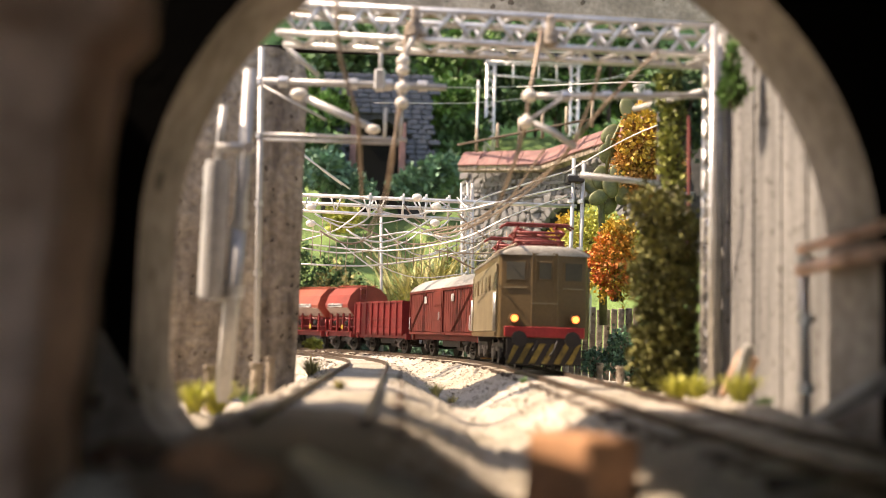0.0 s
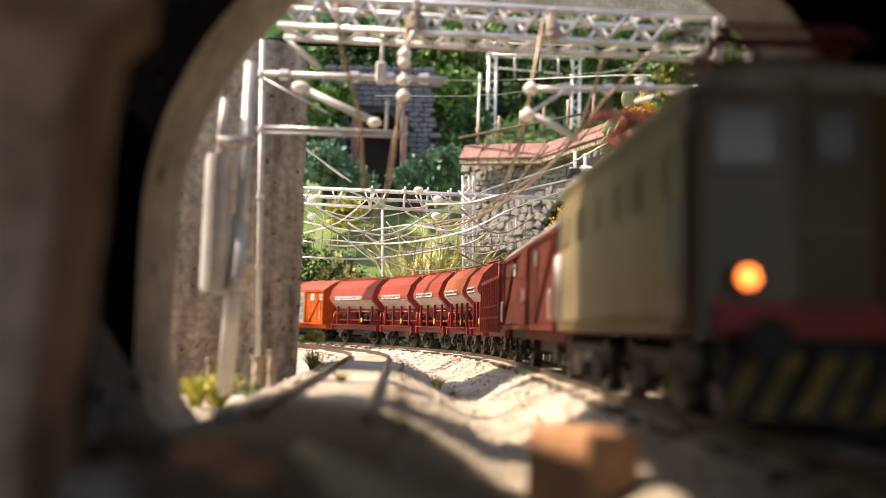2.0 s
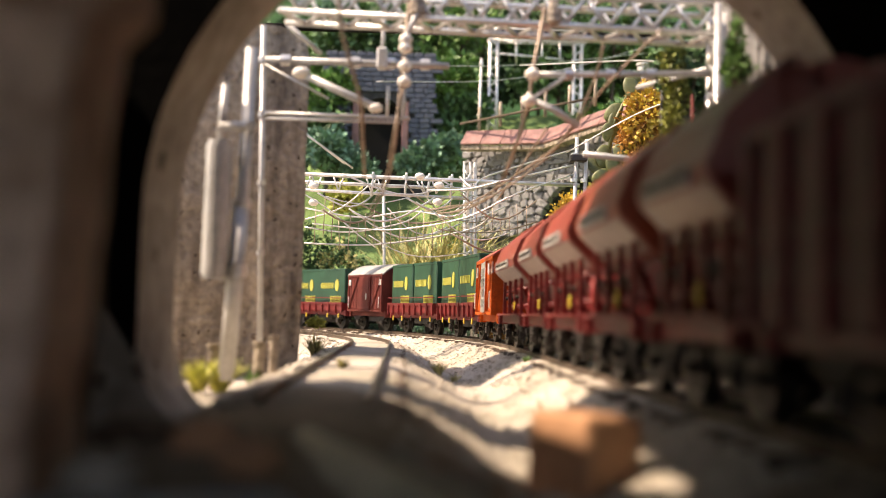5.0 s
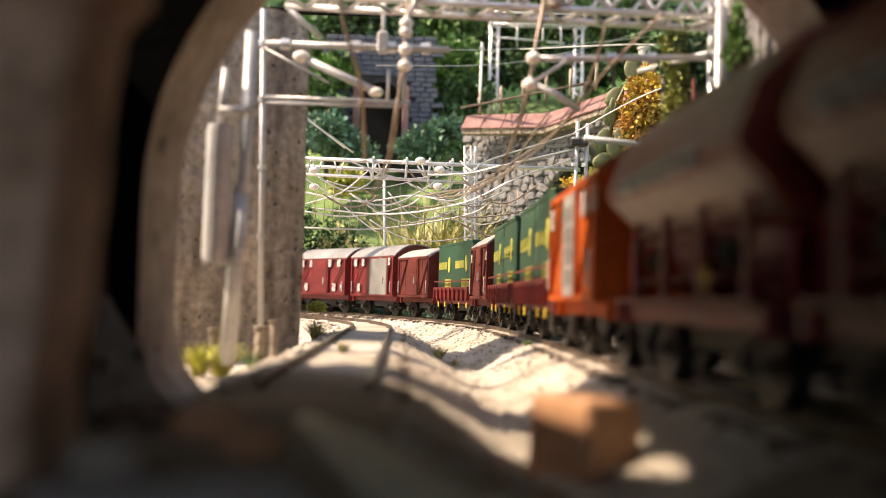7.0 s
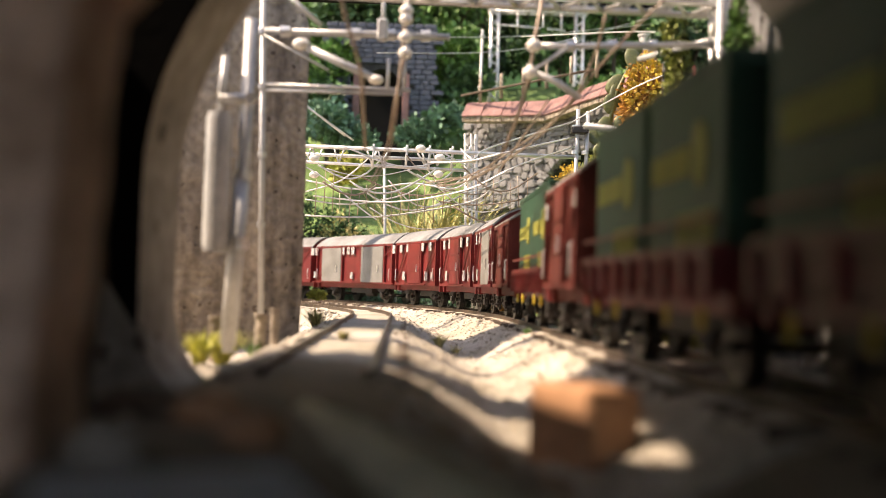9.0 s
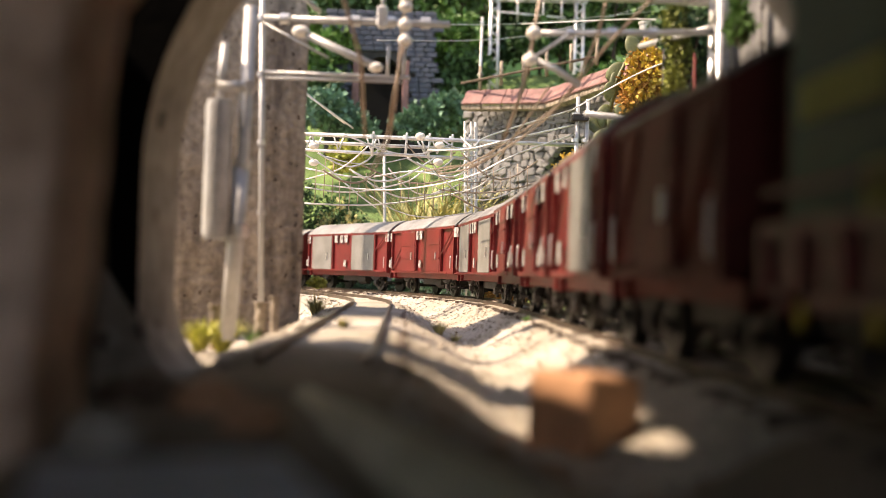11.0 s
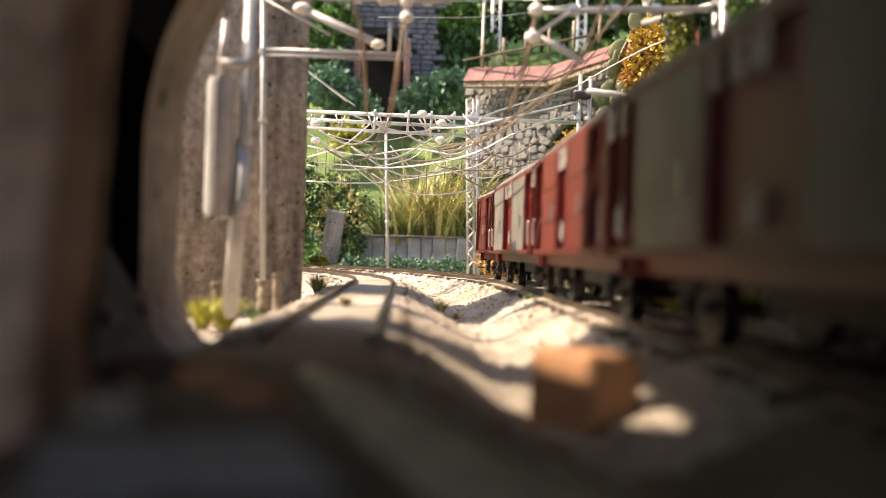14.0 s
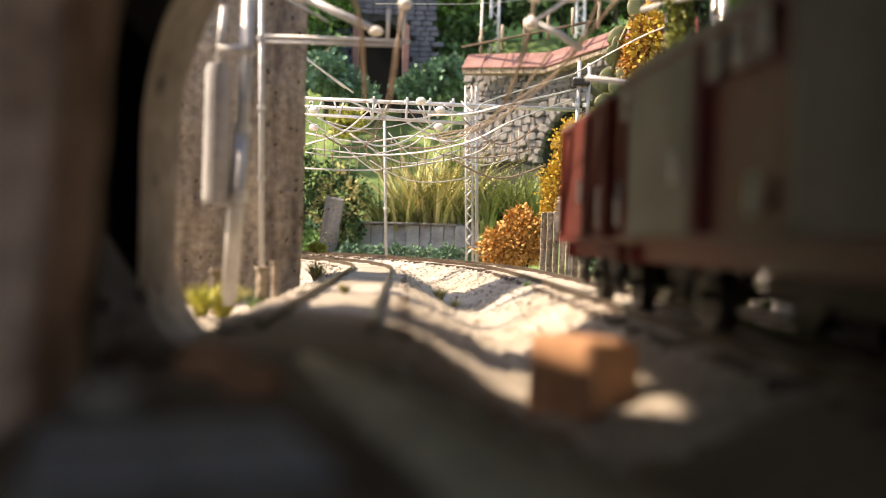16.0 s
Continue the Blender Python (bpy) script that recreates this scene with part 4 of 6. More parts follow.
    # pantographs
    for yc in (-h * 0.55, h * 0.55):
        pan = [[(x, yc - 0.011, 0.0510), (x, yc + 0.011, 0.0510)] for x in (-0.0095, 0.0095)]
        pan += [[(-0.0095, yc + d, 0.0510), (0.0095, yc + d, 0.0510)] for d in (-0.011, 0, 0.011)]
        pan += [[(x, yc + d, 0.0510), (x * 1.15, yc - d * 0.9, 0.0548)] for x in (-0.0085, 0.0085) for d in (-0.010, 0.010)]
        pan += [[(x * 1.15, yc - d * 0.9, 0.0548), (x * 0.9, yc + d * 0.3, 0.0580)] for x in (-0.0085, 0.0085) for d in (-0.010, 0.010)]
        pan += [[(-0.0085, yc - d, 0.0530), (0.0085, yc + d, 0.0562)] for d in (-0.008, 0.008)]
        pan += [[(-0.0150, yc + d, 0.0572), (-0.0125, yc + d, 0.0588), (0.0125, yc + d, 0.0588), (0.0150, yc + d, 0.0572)] for d in (-0.003, 0.003)]
        pan += [[(-0.0105, yc + d, 0.0548), (0.0105, yc + d, 0.0548)] for d in (-0.008, 0.008)]
        pg = tubes("pantograph", pan[:1], 0.00055, M_PANTO, root, "folded red pantograph", sides=5)
        for run in pan[1:]:
            tubes("arm", [run], 0.0006, M_PANTO, pg, sides=5)
        bm = bmesh.new()
        for x in (-0.0085, 0.0085):
            for d in (-0.010, 0.010):
                cyl_into(bm, (x, yc + d, 0.0490), 0.0014, 0.005, "z", 8)
        part("insulator", bm, M_PANTO, pg)
    for y, w in ((0, 0.006), (-h * 0.2, 0.004), (h * 0.22, 0.004)):
        bm = bmesh.new()
        box_into(bm, -w, w, y - 0.005, y + 0.005, 0.0475, 0.0515, bevel=0.0008)
        part("roof_box", bm, M_LOCOROOF, root)
    tubes("roof_cable", [[(0.012, -h * 0.8, 0.0495), (0.012, 0, 0.0502), (0.010, h * 0.8, 0.0495)]], 0.0004, M_COPPER, root, sides=5)
    return root


LB = [(y, z, 0.0044, 0.0054) for y, z in ((-0.026, 0.0362), (-0.0135, 0.0362), (0.0135, 0.0362), (0.026, 0.0362), (-0.02, 0.0185), (0.02, 0.0185))]
LB2 = LB + [(0.03, 0.0185, 0.003, 0.004)]
LL = [(y, 0.0360, 0.0042, 0.0054) for y in (-0.058, -0.014, -0.006, 0.001, 0.059)] + [(y, 0.0185, 0.0034, 0.0046) for y in (-0.060, 0.0)]

# the train, front to back: builder, front and rear station of each vehicle at the start
TRAIN = [
    (lambda L: locomotive(L), 0.1770, 0.2980),
    (lambda L: boxcar(L, M_BROWN, M_WHITEROOF, "brown planked box wagon with a pale arched roof", doors=((0, 0.016),), labels=((-0.028, 0.033, 0.005, 0.004), (0.028, 0.033, 0.005, 0.004)), ze=0.0390, zt=0.0470), 0.2990, 0.4400),
    (lambda L: gondola(L, M_REDBROWN, "red-brown open wagon with steel stakes", z=0.0335), 0.4410, 0.5290),
    (lambda L: hopper(L, M_HOPPER, "red hopper wagon with sloping sides", plate=True), 0.5300, 0.5745),
    (lambda L: hopper(L, M_HOPPER2, "orange-red hopper wagon with a white lettered plate"), 0.5755, 0.6295),
    (lambda L: hopper(L, M_HOPPER, "faded red hopper wagon with sloping sides"), 0.6305, 0.6900),
    (lambda L: hopper(L, M_HOPPER, "red hopper wagon with a white lettered plate"), 0.6910, 0.7515),
    (lambda L: hopper(L, M_HOPPER, "red hopper wagon with a white lettered plate"), 0.7525, 0.8285),
    (lambda L: boxcar(L, M_ORANGE, M_REDROOF, "orange planked box wagon with silver door and red roof", doors=((0, 0.014),), door_mat=M_SILVERDOOR, glazed=True, labels=((-0.03, 0.033, 0.006, 0.005), (0.018, 0.033, 0.005, 0.005), (0.03, 0.033, 0.005, 0.005)), power=1.6, ze=0.0385, zt=0.0465), 0.8295, 0.9050),
    (lambda L: low_wagon(L, "red low-sided wagon carrying dark green covered crates", ((-L * 0.45, -0.0005), (0.0005, L * 0.45))), 0.9060, 0.9990),
    (lambda L: low_wagon(L, "red low-sided wagon carrying two dark green crates", ((-L * 0.43, -0.0015), (0.0015, L * 0.43))), 1.0000, 1.0903),
    (lambda L: boxcar(L, M_BROWN, M_WHITEROOF, "brown planked box wagon with a pale rounded roof", doors=((0, 0.014),), labels=((-0.024, 0.033, 0.004, 0.004), (0.024, 0.033, 0.004, 0.004)), ze=0.0385, zt=0.0460), 1.0913, 1.1548),
    (lambda L: low_wagon(L, "red staked wagon loaded with a tall green covered crate", ((-L * 0.43, L * 0.43),)), 1.1558, 1.2398),
    (lambda L: boxcar(L, M_BROWN, M_WHITEROOF, "short wooden box wagon with a white roof", doors=((0, 0.015),), ze=0.0380, zt=0.0440), 1.2408, 1.3063),
    (lambda L: boxcar(L, M_REDBROWN, M_GREYROOF, "red-brown box wagon with grey door and grey roof", doors=((0.011, 0.026),), door_mat=M_GREYDOOR, labels=LB, planks=False), 1.3073, 1.3843),
    (lambda L: boxcar(L, M_REDBROWN, M_GREYROOF, "red-brown box wagon with braced sides and grey roof", doors=((0, 0.020),), labels=LB2, planks=False), 1.3853, 1.4663),
    (lambda L: boxcar(L, M_REDBROWN, M_GREYROOF, "red-brown box wagon with braced sides and grey roof", doors=((0, 0.020),), labels=LB2, planks=False), 1.4673, 1.5503),
    (lambda L: boxcar(L, M_REDBROWN, M_GREYROOF, "long red-brown box wagon with two grey doors", doors=((-0.032, 0.031), (0.030, 0.031)), door_mat=M_GREYDOOR, labels=LL, planks=False), 1.5513, 1.6773),
    (lambda L: boxcar(L, M_REDBROWN, M_GREYROOF, "long red-brown box wagon with braced sides", doors=((-0.022, 0.026), (0.022, 0.026)), labels=LL, planks=False), 1.6783, 1.8033),
    (lambda L: boxcar(L, M_REDBROWN, M_GREYROOF, "long red-brown box wagon with two wide grey doors", doors=((-0.036, 0.031), (0.026, 0.031)), door_mat=M_GREYDOOR, labels=LL, planks=False), 1.8043, 1.9338),
    (lambda L: boxcar(L, M_BROWN, M_WHITEROOF, "short brown box wagon with a white roof", doors=((0, 0.016),), planks=True, ze=0.0395, zt=0.0450), 1.9348, 2.0023),
]
SPEEDS = [(0, 0.1330), (2, 0.1250), (4, 0.1137), (8, 0.1192), (12, 0.1252), (16, 0.1284)]


def travelled(t):
    d = 0.0
    for (a, va), (b, vb) in zip(SPEEDS, SPEEDS[1:]):
        if t <= a:
            break
        e = min(t, b)
        ve = va + (vb - va) * (e - a) / (b - a)
        d += (va + ve) / 2 * (e - a)
    return d


VEHICLES = []
for build, s_front, s_rear in TRAIN:
    VEHICLES.append((build(s_rear - s_front - 0.0005), s_front, s_rear))


def vehicle_pose(s_front, s_rear, t):
    d = travelled(t)
    q = (s_rear - s_front) * 0.22
    a, b = on_line(s_front + q - d), on_line(s_rear - q - d)
    turn = math.degrees(math.atan2(a[1] - b[1], a[0] - b[0])) - 90
    return pose((a[0] + b[0]) / 2, (a[1] + b[1]) / 2, 0, 0, 0, turn)

# ---- pier beside the line ----
def pier():
    root = thing("pier", "weathered grey concrete pier beside the track", "pier")
    z1 = 0.1085
    plan = [(-0.0483, 0.337), (-0.0612, 0.331), (-0.096, 0.316), (-0.096, 0.405), (-0.0645, 0.405)]
    cx, cy = -0.07, 0.365
    bm = bmesh.new()
    rings = []
    fine = []
    for i, (x, y) in enumerate(plan):
        x2, y2 = plan[(i + 1) % len(plan)]
        n = 14 if i < 2 else 3
        fine += [(x + (x2 - x) * k / n, y + (y2 - y) * k / n) for k in range(n)]
    for k in range(61):
        z = -0.012 + (z1 + 0.012) * k / 60
        ring = []
        for x, y in fine:
            w = 0.0011 * bump2(x * 1.0 + y, z, 55, 3.1) + 0.0006 * bump2(x + y, z, 190, 5.0)
            d = Vector((x - cx, y - cy, 0)).normalized()
            # broken top corner
            dip = 0.006 * max(0, (z - 0.098) / 0.0105) * max(0, 1 - abs(x + 0.049) / 0.009) * (1 + bump2(x, y, 400))
            ring.append(bm.verts.new((x + d.x * w - dip * 0.3, y + d.y * w, z - dip * 0.5)))
        rings.append(ring)
    n = len(fine)
    for a, b in zip(rings, rings[1:]):
        for i in range(n):
            bm.faces.new((a[i], a[(i + 1) % n], b[(i + 1) % n], b[i]))
    bm.faces.new(rings[-1])
    bm.faces.new(list(reversed(rings[0])))
    part("shaft", bm, M_CONCRETE, root)
    return root


pier()


# ---- overhead line ----
def pipe(name, pts, r, parent, material=M_GREYPAINT, label="", sides=8):
    return tubes(name, [pts], r, material, parent, label, sides)


def ring(parent, p, r, h=0.0016, axis="z", material=M_SILVER, name="collar"):
    bm = bmesh.new()
    cyl_into(bm, p, r, h, axis, 10)
    return part(name, bm, material, parent)


def bead(parent, p, r, material=M_WHITE):
    bm = bmesh.new()
    ball_into(bm, p, r, 1.05, 1.05, 0.9)
    cyl_into(bm, (p[0], p[1], p[2] + r * 0.9), r * 0.35, r * 0.5, "z", 8)
    return part("insulator", bm, material, parent, "white ceramic insulator", smooth=True)


# thin tall mast against the pier with its brackets
mast = thing("overhead_line_mast", "slim grey steel mast with bracket arms beside the pier", "mast", "overhead line masts")
pipe("pole", [(-0.0565, 0.310, -0.004), (-0.0596, 0.310, 0.102)], 0.0009, mast)
for z in (0.030, 0.052, 0.0735, 0.091):
    ring(mast, (-0.0567 - 0.03 * z, 0.310, z), 0.0013)
pipe("bracket_arm", [(-0.0605, 0.310, 0.0912), (-0.0004, 0.308, 0.0903)], 0.00115, mast)
pipe("bracket_arm", [(-0.0595, 0.310, 0.0742), (-0.0124, 0.309, 0.0735)], 0.0007, mast)
pipe("bracket_arm", [(-0.0590, 0.310, 0.0725), (-0.0150, 0.309, 0.0722)], 0.0006, mast)
pipe("stay", [(-0.0505, 0.300, 0.1000), (-0.040, 0.303, 0.0915)], 0.0008, mast)
pipe("stay", [(-0.0440, 0.300, 0.0840), (-0.030, 0.300, 0.0780), (-0.0216, 0.300, 0.0745)], 0.0013, mast)
pipe("stay", [(-0.0585, 0.309, 0.0895), (-0.038, 0.309, 0.0790)], 0.0004, mast)
for p, h in (((-0.0455, 0.300, 0.0848), 0.0022), ((-0.0225, 0.300, 0.0746), 0.0018)):
    bm = bmesh.new()
    ball_into(bm, p, h, 1.3, 1, 0.85)
    part("insulator", bm, M_WHITE, mast, smooth=True)
for x in (-0.052, -0.030, -0.019, -0.008):
    ring(mast, (x, 0.309, 0.0908), 0.0018, 0.003, "x")
pipe("dropper", [(-0.0215, 0.308, 0.090), (-0.0213, 0.308, 0.1075)], 0.0007, mast)
bm = bmesh.new()
box_into(bm, -0.0232, -0.0198, 0.3065, 0.3095, 0.0885, 0.0955, bevel=0.0006)
part("clamp", bm, M_GREYPAINT, mast)
for x in (-0.0195, -0.0145):
    pipe("stub", [(x, 0.309, 0.0738), (x + 0.0002, 0.309, 0.0835)], 0.0006, mast)

# leaning tensioning mast with its balance weight
tm = thing("tensioning_mast", "leaning grey mast with a white cylindrical balance weight", "mast", "overhead line masts")
pipe("pole", [(-0.0548, 0.255, -0.006), (-0.0525, 0.255, 0.040), (-0.0518, 0.255, 0.080)], 0.0016, tm, sides=10)
pipe("sleeve", [(-0.0548, 0.255, -0.004), (-0.0528, 0.255, 0.0385)], 0.0021, tm, sides=10)
bm = bmesh.new()
cyl_into(bm, (-0.0588, 0.2535, 0.0375), 0.0033, 0.0335, "z", 16)
cyl_into(bm, (-0.0588, 0.2535, 0.0548), 0.0028, 0.0012, "z", 16)
cyl_into(bm, (-0.0588, 0.2535, 0.0204), 0.0028, 0.0012, "z", 16)
part("weight", bm, M_GREYPAINT, tm, "pale grey cylindrical weight", smooth=False)
pipe("rod", [(-0.0588, 0.2535, 0.054), (-0.0578, 0.2535, 0.0700)], 0.0010, tm)
pipe("bracket", [(-0.0592, 0.2535, 0.0592), (-0.0505, 0.2545, 0.0592)], 0.0014, tm)
pipe("bracket", [(-0.0592, 0.2535, 0.0215), (-0.0570, 0.254, 0.0200), (-0.0528, 0.2545, 0.0212)], 0.0007, tm)
ring(tm, (-0.0508, 0.2535, 0.0592), 0.0014, 0.002, "y")
ring(tm, (-0.0533, 0.255, 0.022), 0.0027, 0.003)
ring(tm, (-0.0526, 0.255, 0.0395), 0.0023, 0.002)


def truss(root, a, b, w, h, n, r, material, brace=0.6):
    """Box truss from a to b: four chords and zigzags, each bar a part."""
    a, b = Vector(a), Vector(b)
    d = (b - a).normalized()
    s = d.cross(Vector((0, 0, 1))).normalized() * w / 2
    u = Vector((0, 0, h / 2))
    corners = [s + u, s - u, -s - u, -s + u]
    for c in corners:
        pipe("chord", [a + c, b + c], r, root, material, sides=6)
    L = (b - a).length
    for k in range(4):
        c0, c1 = corners[k], corners[(k + 1) % 4]
        for i in range(n):
            f0, f1 = i / n, (i + 1) / n
            p0, p1 = a + d * L * f0, a + d * L * f1
            pm = a + d * L * (f0 + f1) / 2
            pipe("lattice_bar", [p0 + c0, pm + c1], r * brace, root, material, sides=4)
            pipe("lattice_bar", [pm + c1, p1 + c0], r * brace, root, material, sides=4)


gantry = thing("overhead_line_gantry", "silver lattice gantry spanning both tracks by the portal", "gantry", "overhead line gantries")
truss(gantry, (-0.050, 0.288, 0.1030), (0.0765, 0.288, 0.0998), 0.012, 0.0088, 10, 0.0010, M_SILVER, 0.8)
for y in (0.281, 0.289):
    pts = [(0.0760, y, -0.006), (0.0765, y, 0.104)]
    pipe("post", pts, 0.0012, gantry, M_SILVER)
for i in range(13):
    z = -0.002 + i * 0.0078
    pipe("lattice_bar", [(0.0760, 0.281, z), (0.0762, 0.289, z + 0.0039)], 0.0009, gantry, M_SILVER, sides=5)
    pipe("lattice_bar", [(0.0762, 0.289, z + 0.0039), (0.0760, 0.281, z + 0.0078)], 0.0009, gantry, M_SILVER, sides=5)
pipe("post", [(0.0805, 0.290, -0.006), (0.0808, 0.290, 0.104)], 0.0015, gantry, M_GREYPAINT)
for x, z in ((-0.010, 0.1022), (0.0292, 0.1010)):
    bm = bmesh.new()
    box_into(bm, x - 0.0013, x + 0.0013, 0.280, 0.283, z - 0.0050, z + 0.0046, bevel=0.0006)
    cyl_into(bm, (x, 0.281, z - 0.002), 0.0024, 0.004, "z", 10)
    part("hanger_plate", bm, M_CONCRETE, gantry)

# insulator strings and contact wires below the gantry
ins = thing("insulator_string", "string of white ceramic insulators on copper wire", "insulator", "hanging insulators")
for z in (0.0905, 0.0880, 0.0828, 0.0783):
    bead(ins, (-0.0130, 0.28, z), 0.0019)
pipe("wire", sag((-0.0125, 0.281, 0.1015), (-0.0150, 0.279, 0.0600), 0, 4), 0.00045, ins, M_COPPER, sides=5)
pipe("wire", [(-0.0130, 0.28, 0.0775), (-0.0152, 0.28, 0.066), (-0.0170, 0.285, 0.0545)], 0.00055, ins, M_COPPER, sides=5)
pipe("wire", [(-0.0085, 0.28, 0.1010), (-0.0110, 0.28, 0.0960), (-0.0128, 0.28, 0.0912)], 0.0009, ins, M_GREYPAINT, sides=5)
ins2 = thing("insulator_string", "pair of white ceramic insulators with side rods", "insulator", "hanging insulators")
for x, z in ((0.0234, 0.0815), (0.0226, 0.0738)):
    bead(ins2, (x, 0.28, z), 0.0021)
pipe("wire", [(0.0265, 0.28, 0.1010), (0.0234, 0.28, 0.0815), (0.0226, 0.28, 0.0738), (0.0200, 0.285, 0.063), (0.0165, 0.29, 0.0530)], 0.0006, ins2, M_COPPER, sides=5)
pipe("rod", [(0.0250, 0.28, 0.0815), (0.0760, 0.287, 0.0850)], 0.0010, ins2)
pipe("rod", [(0.0240, 0.28, 0.0738), (0.0300, 0.28, 0.0715), (0.0370, 0.28, 0.0668)], 0.0010, ins2)
pipe("rod", [(0.0240, 0.28, 0.0748), (0.0330, 0.28, 0.0812)], 0.0006, ins2)
for x in (0.034, 0.046, 0.058):
    ring(ins2, (x, 0.2815 + (x - 0.034) * 0.13, 0.0821 + (x - 0.034) * 0.07), 0.0016, 0.0025, "x")

wires = thing("contact_wire", "tangle of copper and silver overhead wires", "wire")
WIRES = [
    # copper droppers hanging in front
    ([(-0.0285, 0.24, 0.098), (-0.0270, 0.24, 0.082), (-0.0235, 0.245, 0.070), (-0.0222, 0.25, 0.063), (-0.0225, 0.26, 0.055)], 0.0007, M_COPPER),
    ([(-0.0225, 0.25, 0.062), (-0.0220, 0.255, 0.056), (-0.0226, 0.27, 0.049)], 0.0006, M_COPPER),
    ([(-0.0150, 0.28, 0.0600), (-0.0180, 0.30, 0.0520), (-0.0240, 0.33, 0.0470), (-0.030, 0.36, 0.0455)], 0.0004, M_COPPER),
    ([(-0.0170, 0.285, 0.0545), (-0.0210, 0.31, 0.050), (-0.028, 0.36, 0.050)], 0.0004, M_COPPER),
    ([(0.0165, 0.29, 0.0530), (0.011, 0.33, 0.0500), (0.001, 0.40, 0.0560), (-0.010, 0.46, 0.0600)], 0.0005, M_COPPER),
    ([(0.0420, 0.27, 0.0880), (0.0400, 0.275, 0.078), (0.0345, 0.285, 0.066), (0.026, 0.32, 0.059), (0.010, 0.40, 0.056), (-0.004, 0.47, 0.060)], 0.0006, M_COPPER),
    ([(0.0560, 0.26, 0.0900), (0.0440, 0.275, 0.0780), (0.0350, 0.29, 0.0660)], 0.0006, M_COPPER),
    ([(0.0350, 0.29, 0.0660), (0.029, 0.33, 0.0640), (0.012, 0.42, 0.0610), (-0.005, 0.50, 0.0640)], 0.0005, M_COPPER),
    ([(0.0300, 0.30, 0.0700), (0.0265, 0.34, 0.0660), (0.020, 0.39, 0.058)], 0.0005, M_COPPER),
    # silver runs from the mid gantry
    ([(0.0640, 0.50, 0.0900), (0.030, 0.49, 0.0800), (0.010, 0.50, 0.0760), (-0.010, 0.51, 0.076)], 0.0007, M_SILVER),
    ([(0.0640, 0.50, 0.0850), (0.034, 0.48, 0.0720), (0.008, 0.49, 0.0600), (-0.030, 0.51, 0.055), (-0.070, 0.52, 0.058)], 0.0006, M_SILVER),
    ([(0.0640, 0.50, 0.0980), (0.020, 0.47, 0.0790), (0.012, 0.46, 0.072), (0.006, 0.47, 0.0780)], 0.0006, M_SILVER),
    ([(-0.074, 0.52, 0.066), (-0.045, 0.515, 0.0615), (-0.018, 0.51, 0.0650), (0.004, 0.50, 0.0620), (0.014, 0.50, 0.0705)], 0.0007, M_SILVER),
    ([(-0.074, 0.52, 0.060), (-0.055, 0.515, 0.0660), (-0.040, 0.51, 0.0780)], 0.0006, M_SILVER),
    ([(-0.074, 0.52, 0.0475), (-0.035, 0.52, 0.0480), (0.010, 0.515, 0.0560), (0.022, 0.50, 0.062)], 0.0007, M_GREYPAINT),
    ([(-0.074, 0.52, 0.0560), (-0.050, 0.52, 0.0540), (-0.022, 0.52, 0.0600), (-0.012, 0.52, 0.067)], 0.0006, M_SILVER),
    ([(-0.074, 0.50, 0.0720), (-0.060, 0.50, 0.0640), (-0.045, 0.50, 0.0520), (-0.035, 0.50, 0.045)], 0.0005, M_SILVER),
    ([(-0.072, 0.46, 0.0980), (-0.056, 0.47, 0.0880), (-0.046, 0.48, 0.0820)], 0.0007, M_SILVER),
    ([(-0.074, 0.46, 0.1010), (-0.062, 0.47, 0.0920), (-0.050, 0.48, 0.0840)], 0.0006, M_SILVER),
    # high thin feeders across the back
    ([(-0.06, 0.80, 0.215), (0.06, 0.95, 0.255), (0.25, 1.2, 0.34)], 0.0005, M_SILVER),
    ([(-0.06, 0.80, 0.200), (0.08, 0.95, 0.245), (0.28, 1.2, 0.36)], 0.0005, M_SILVER),
    ([(0.034, 0.48, 0.135), (0.075, 0.40, 0.118), (0.080, 0.33, 0.098)], 0.0005, M_SILVER),
    ([(0.060, 0.50, 0.096), (0.090, 0.48, 0.112), (0.11, 0.46, 0.118)], 0.0005, M_SILVER),
]
for pts, r, m in WIRES:
    ctrl = [Vector(p) for p in pts]
    path = []
    for i in range(len(ctrl) - 1):
        p0, p1, p2, p3 = ctrl[max(i - 1, 0)], ctrl[i], ctrl[i + 1], ctrl[min(i + 2, len(ctrl) - 1)]
        for k in range(5):
            t = k / 5
            path.append(0.5 * ((2 * p1) + (p2 - p0) * t + (2 * p0 - 5 * p1 + 4 * p2 - p3) * t * t + (3 * p1 - p0 - 3 * p2 + p3) * t ** 3))
    path.append(ctrl[-1])
    pipe("strand", path, r * (0.72 if r < 0.0009 else 0.9), wires, m, sides=5)
rng = random.Random(5)
for k in range(26):
    x = -0.068 + k * 0.0044
    z = 0.0475 + 0.0035 * math.sin(k * 1.3) + (0.006 if k > 16 else 0)
    pipe("dropper", [(x, 0.515, z), (x + rng.uniform(-0.001, 0.001), 0.515, z + rng.uniform(0.010, 0.022))], 0.00025, wires, M_COPPER, sides=4)

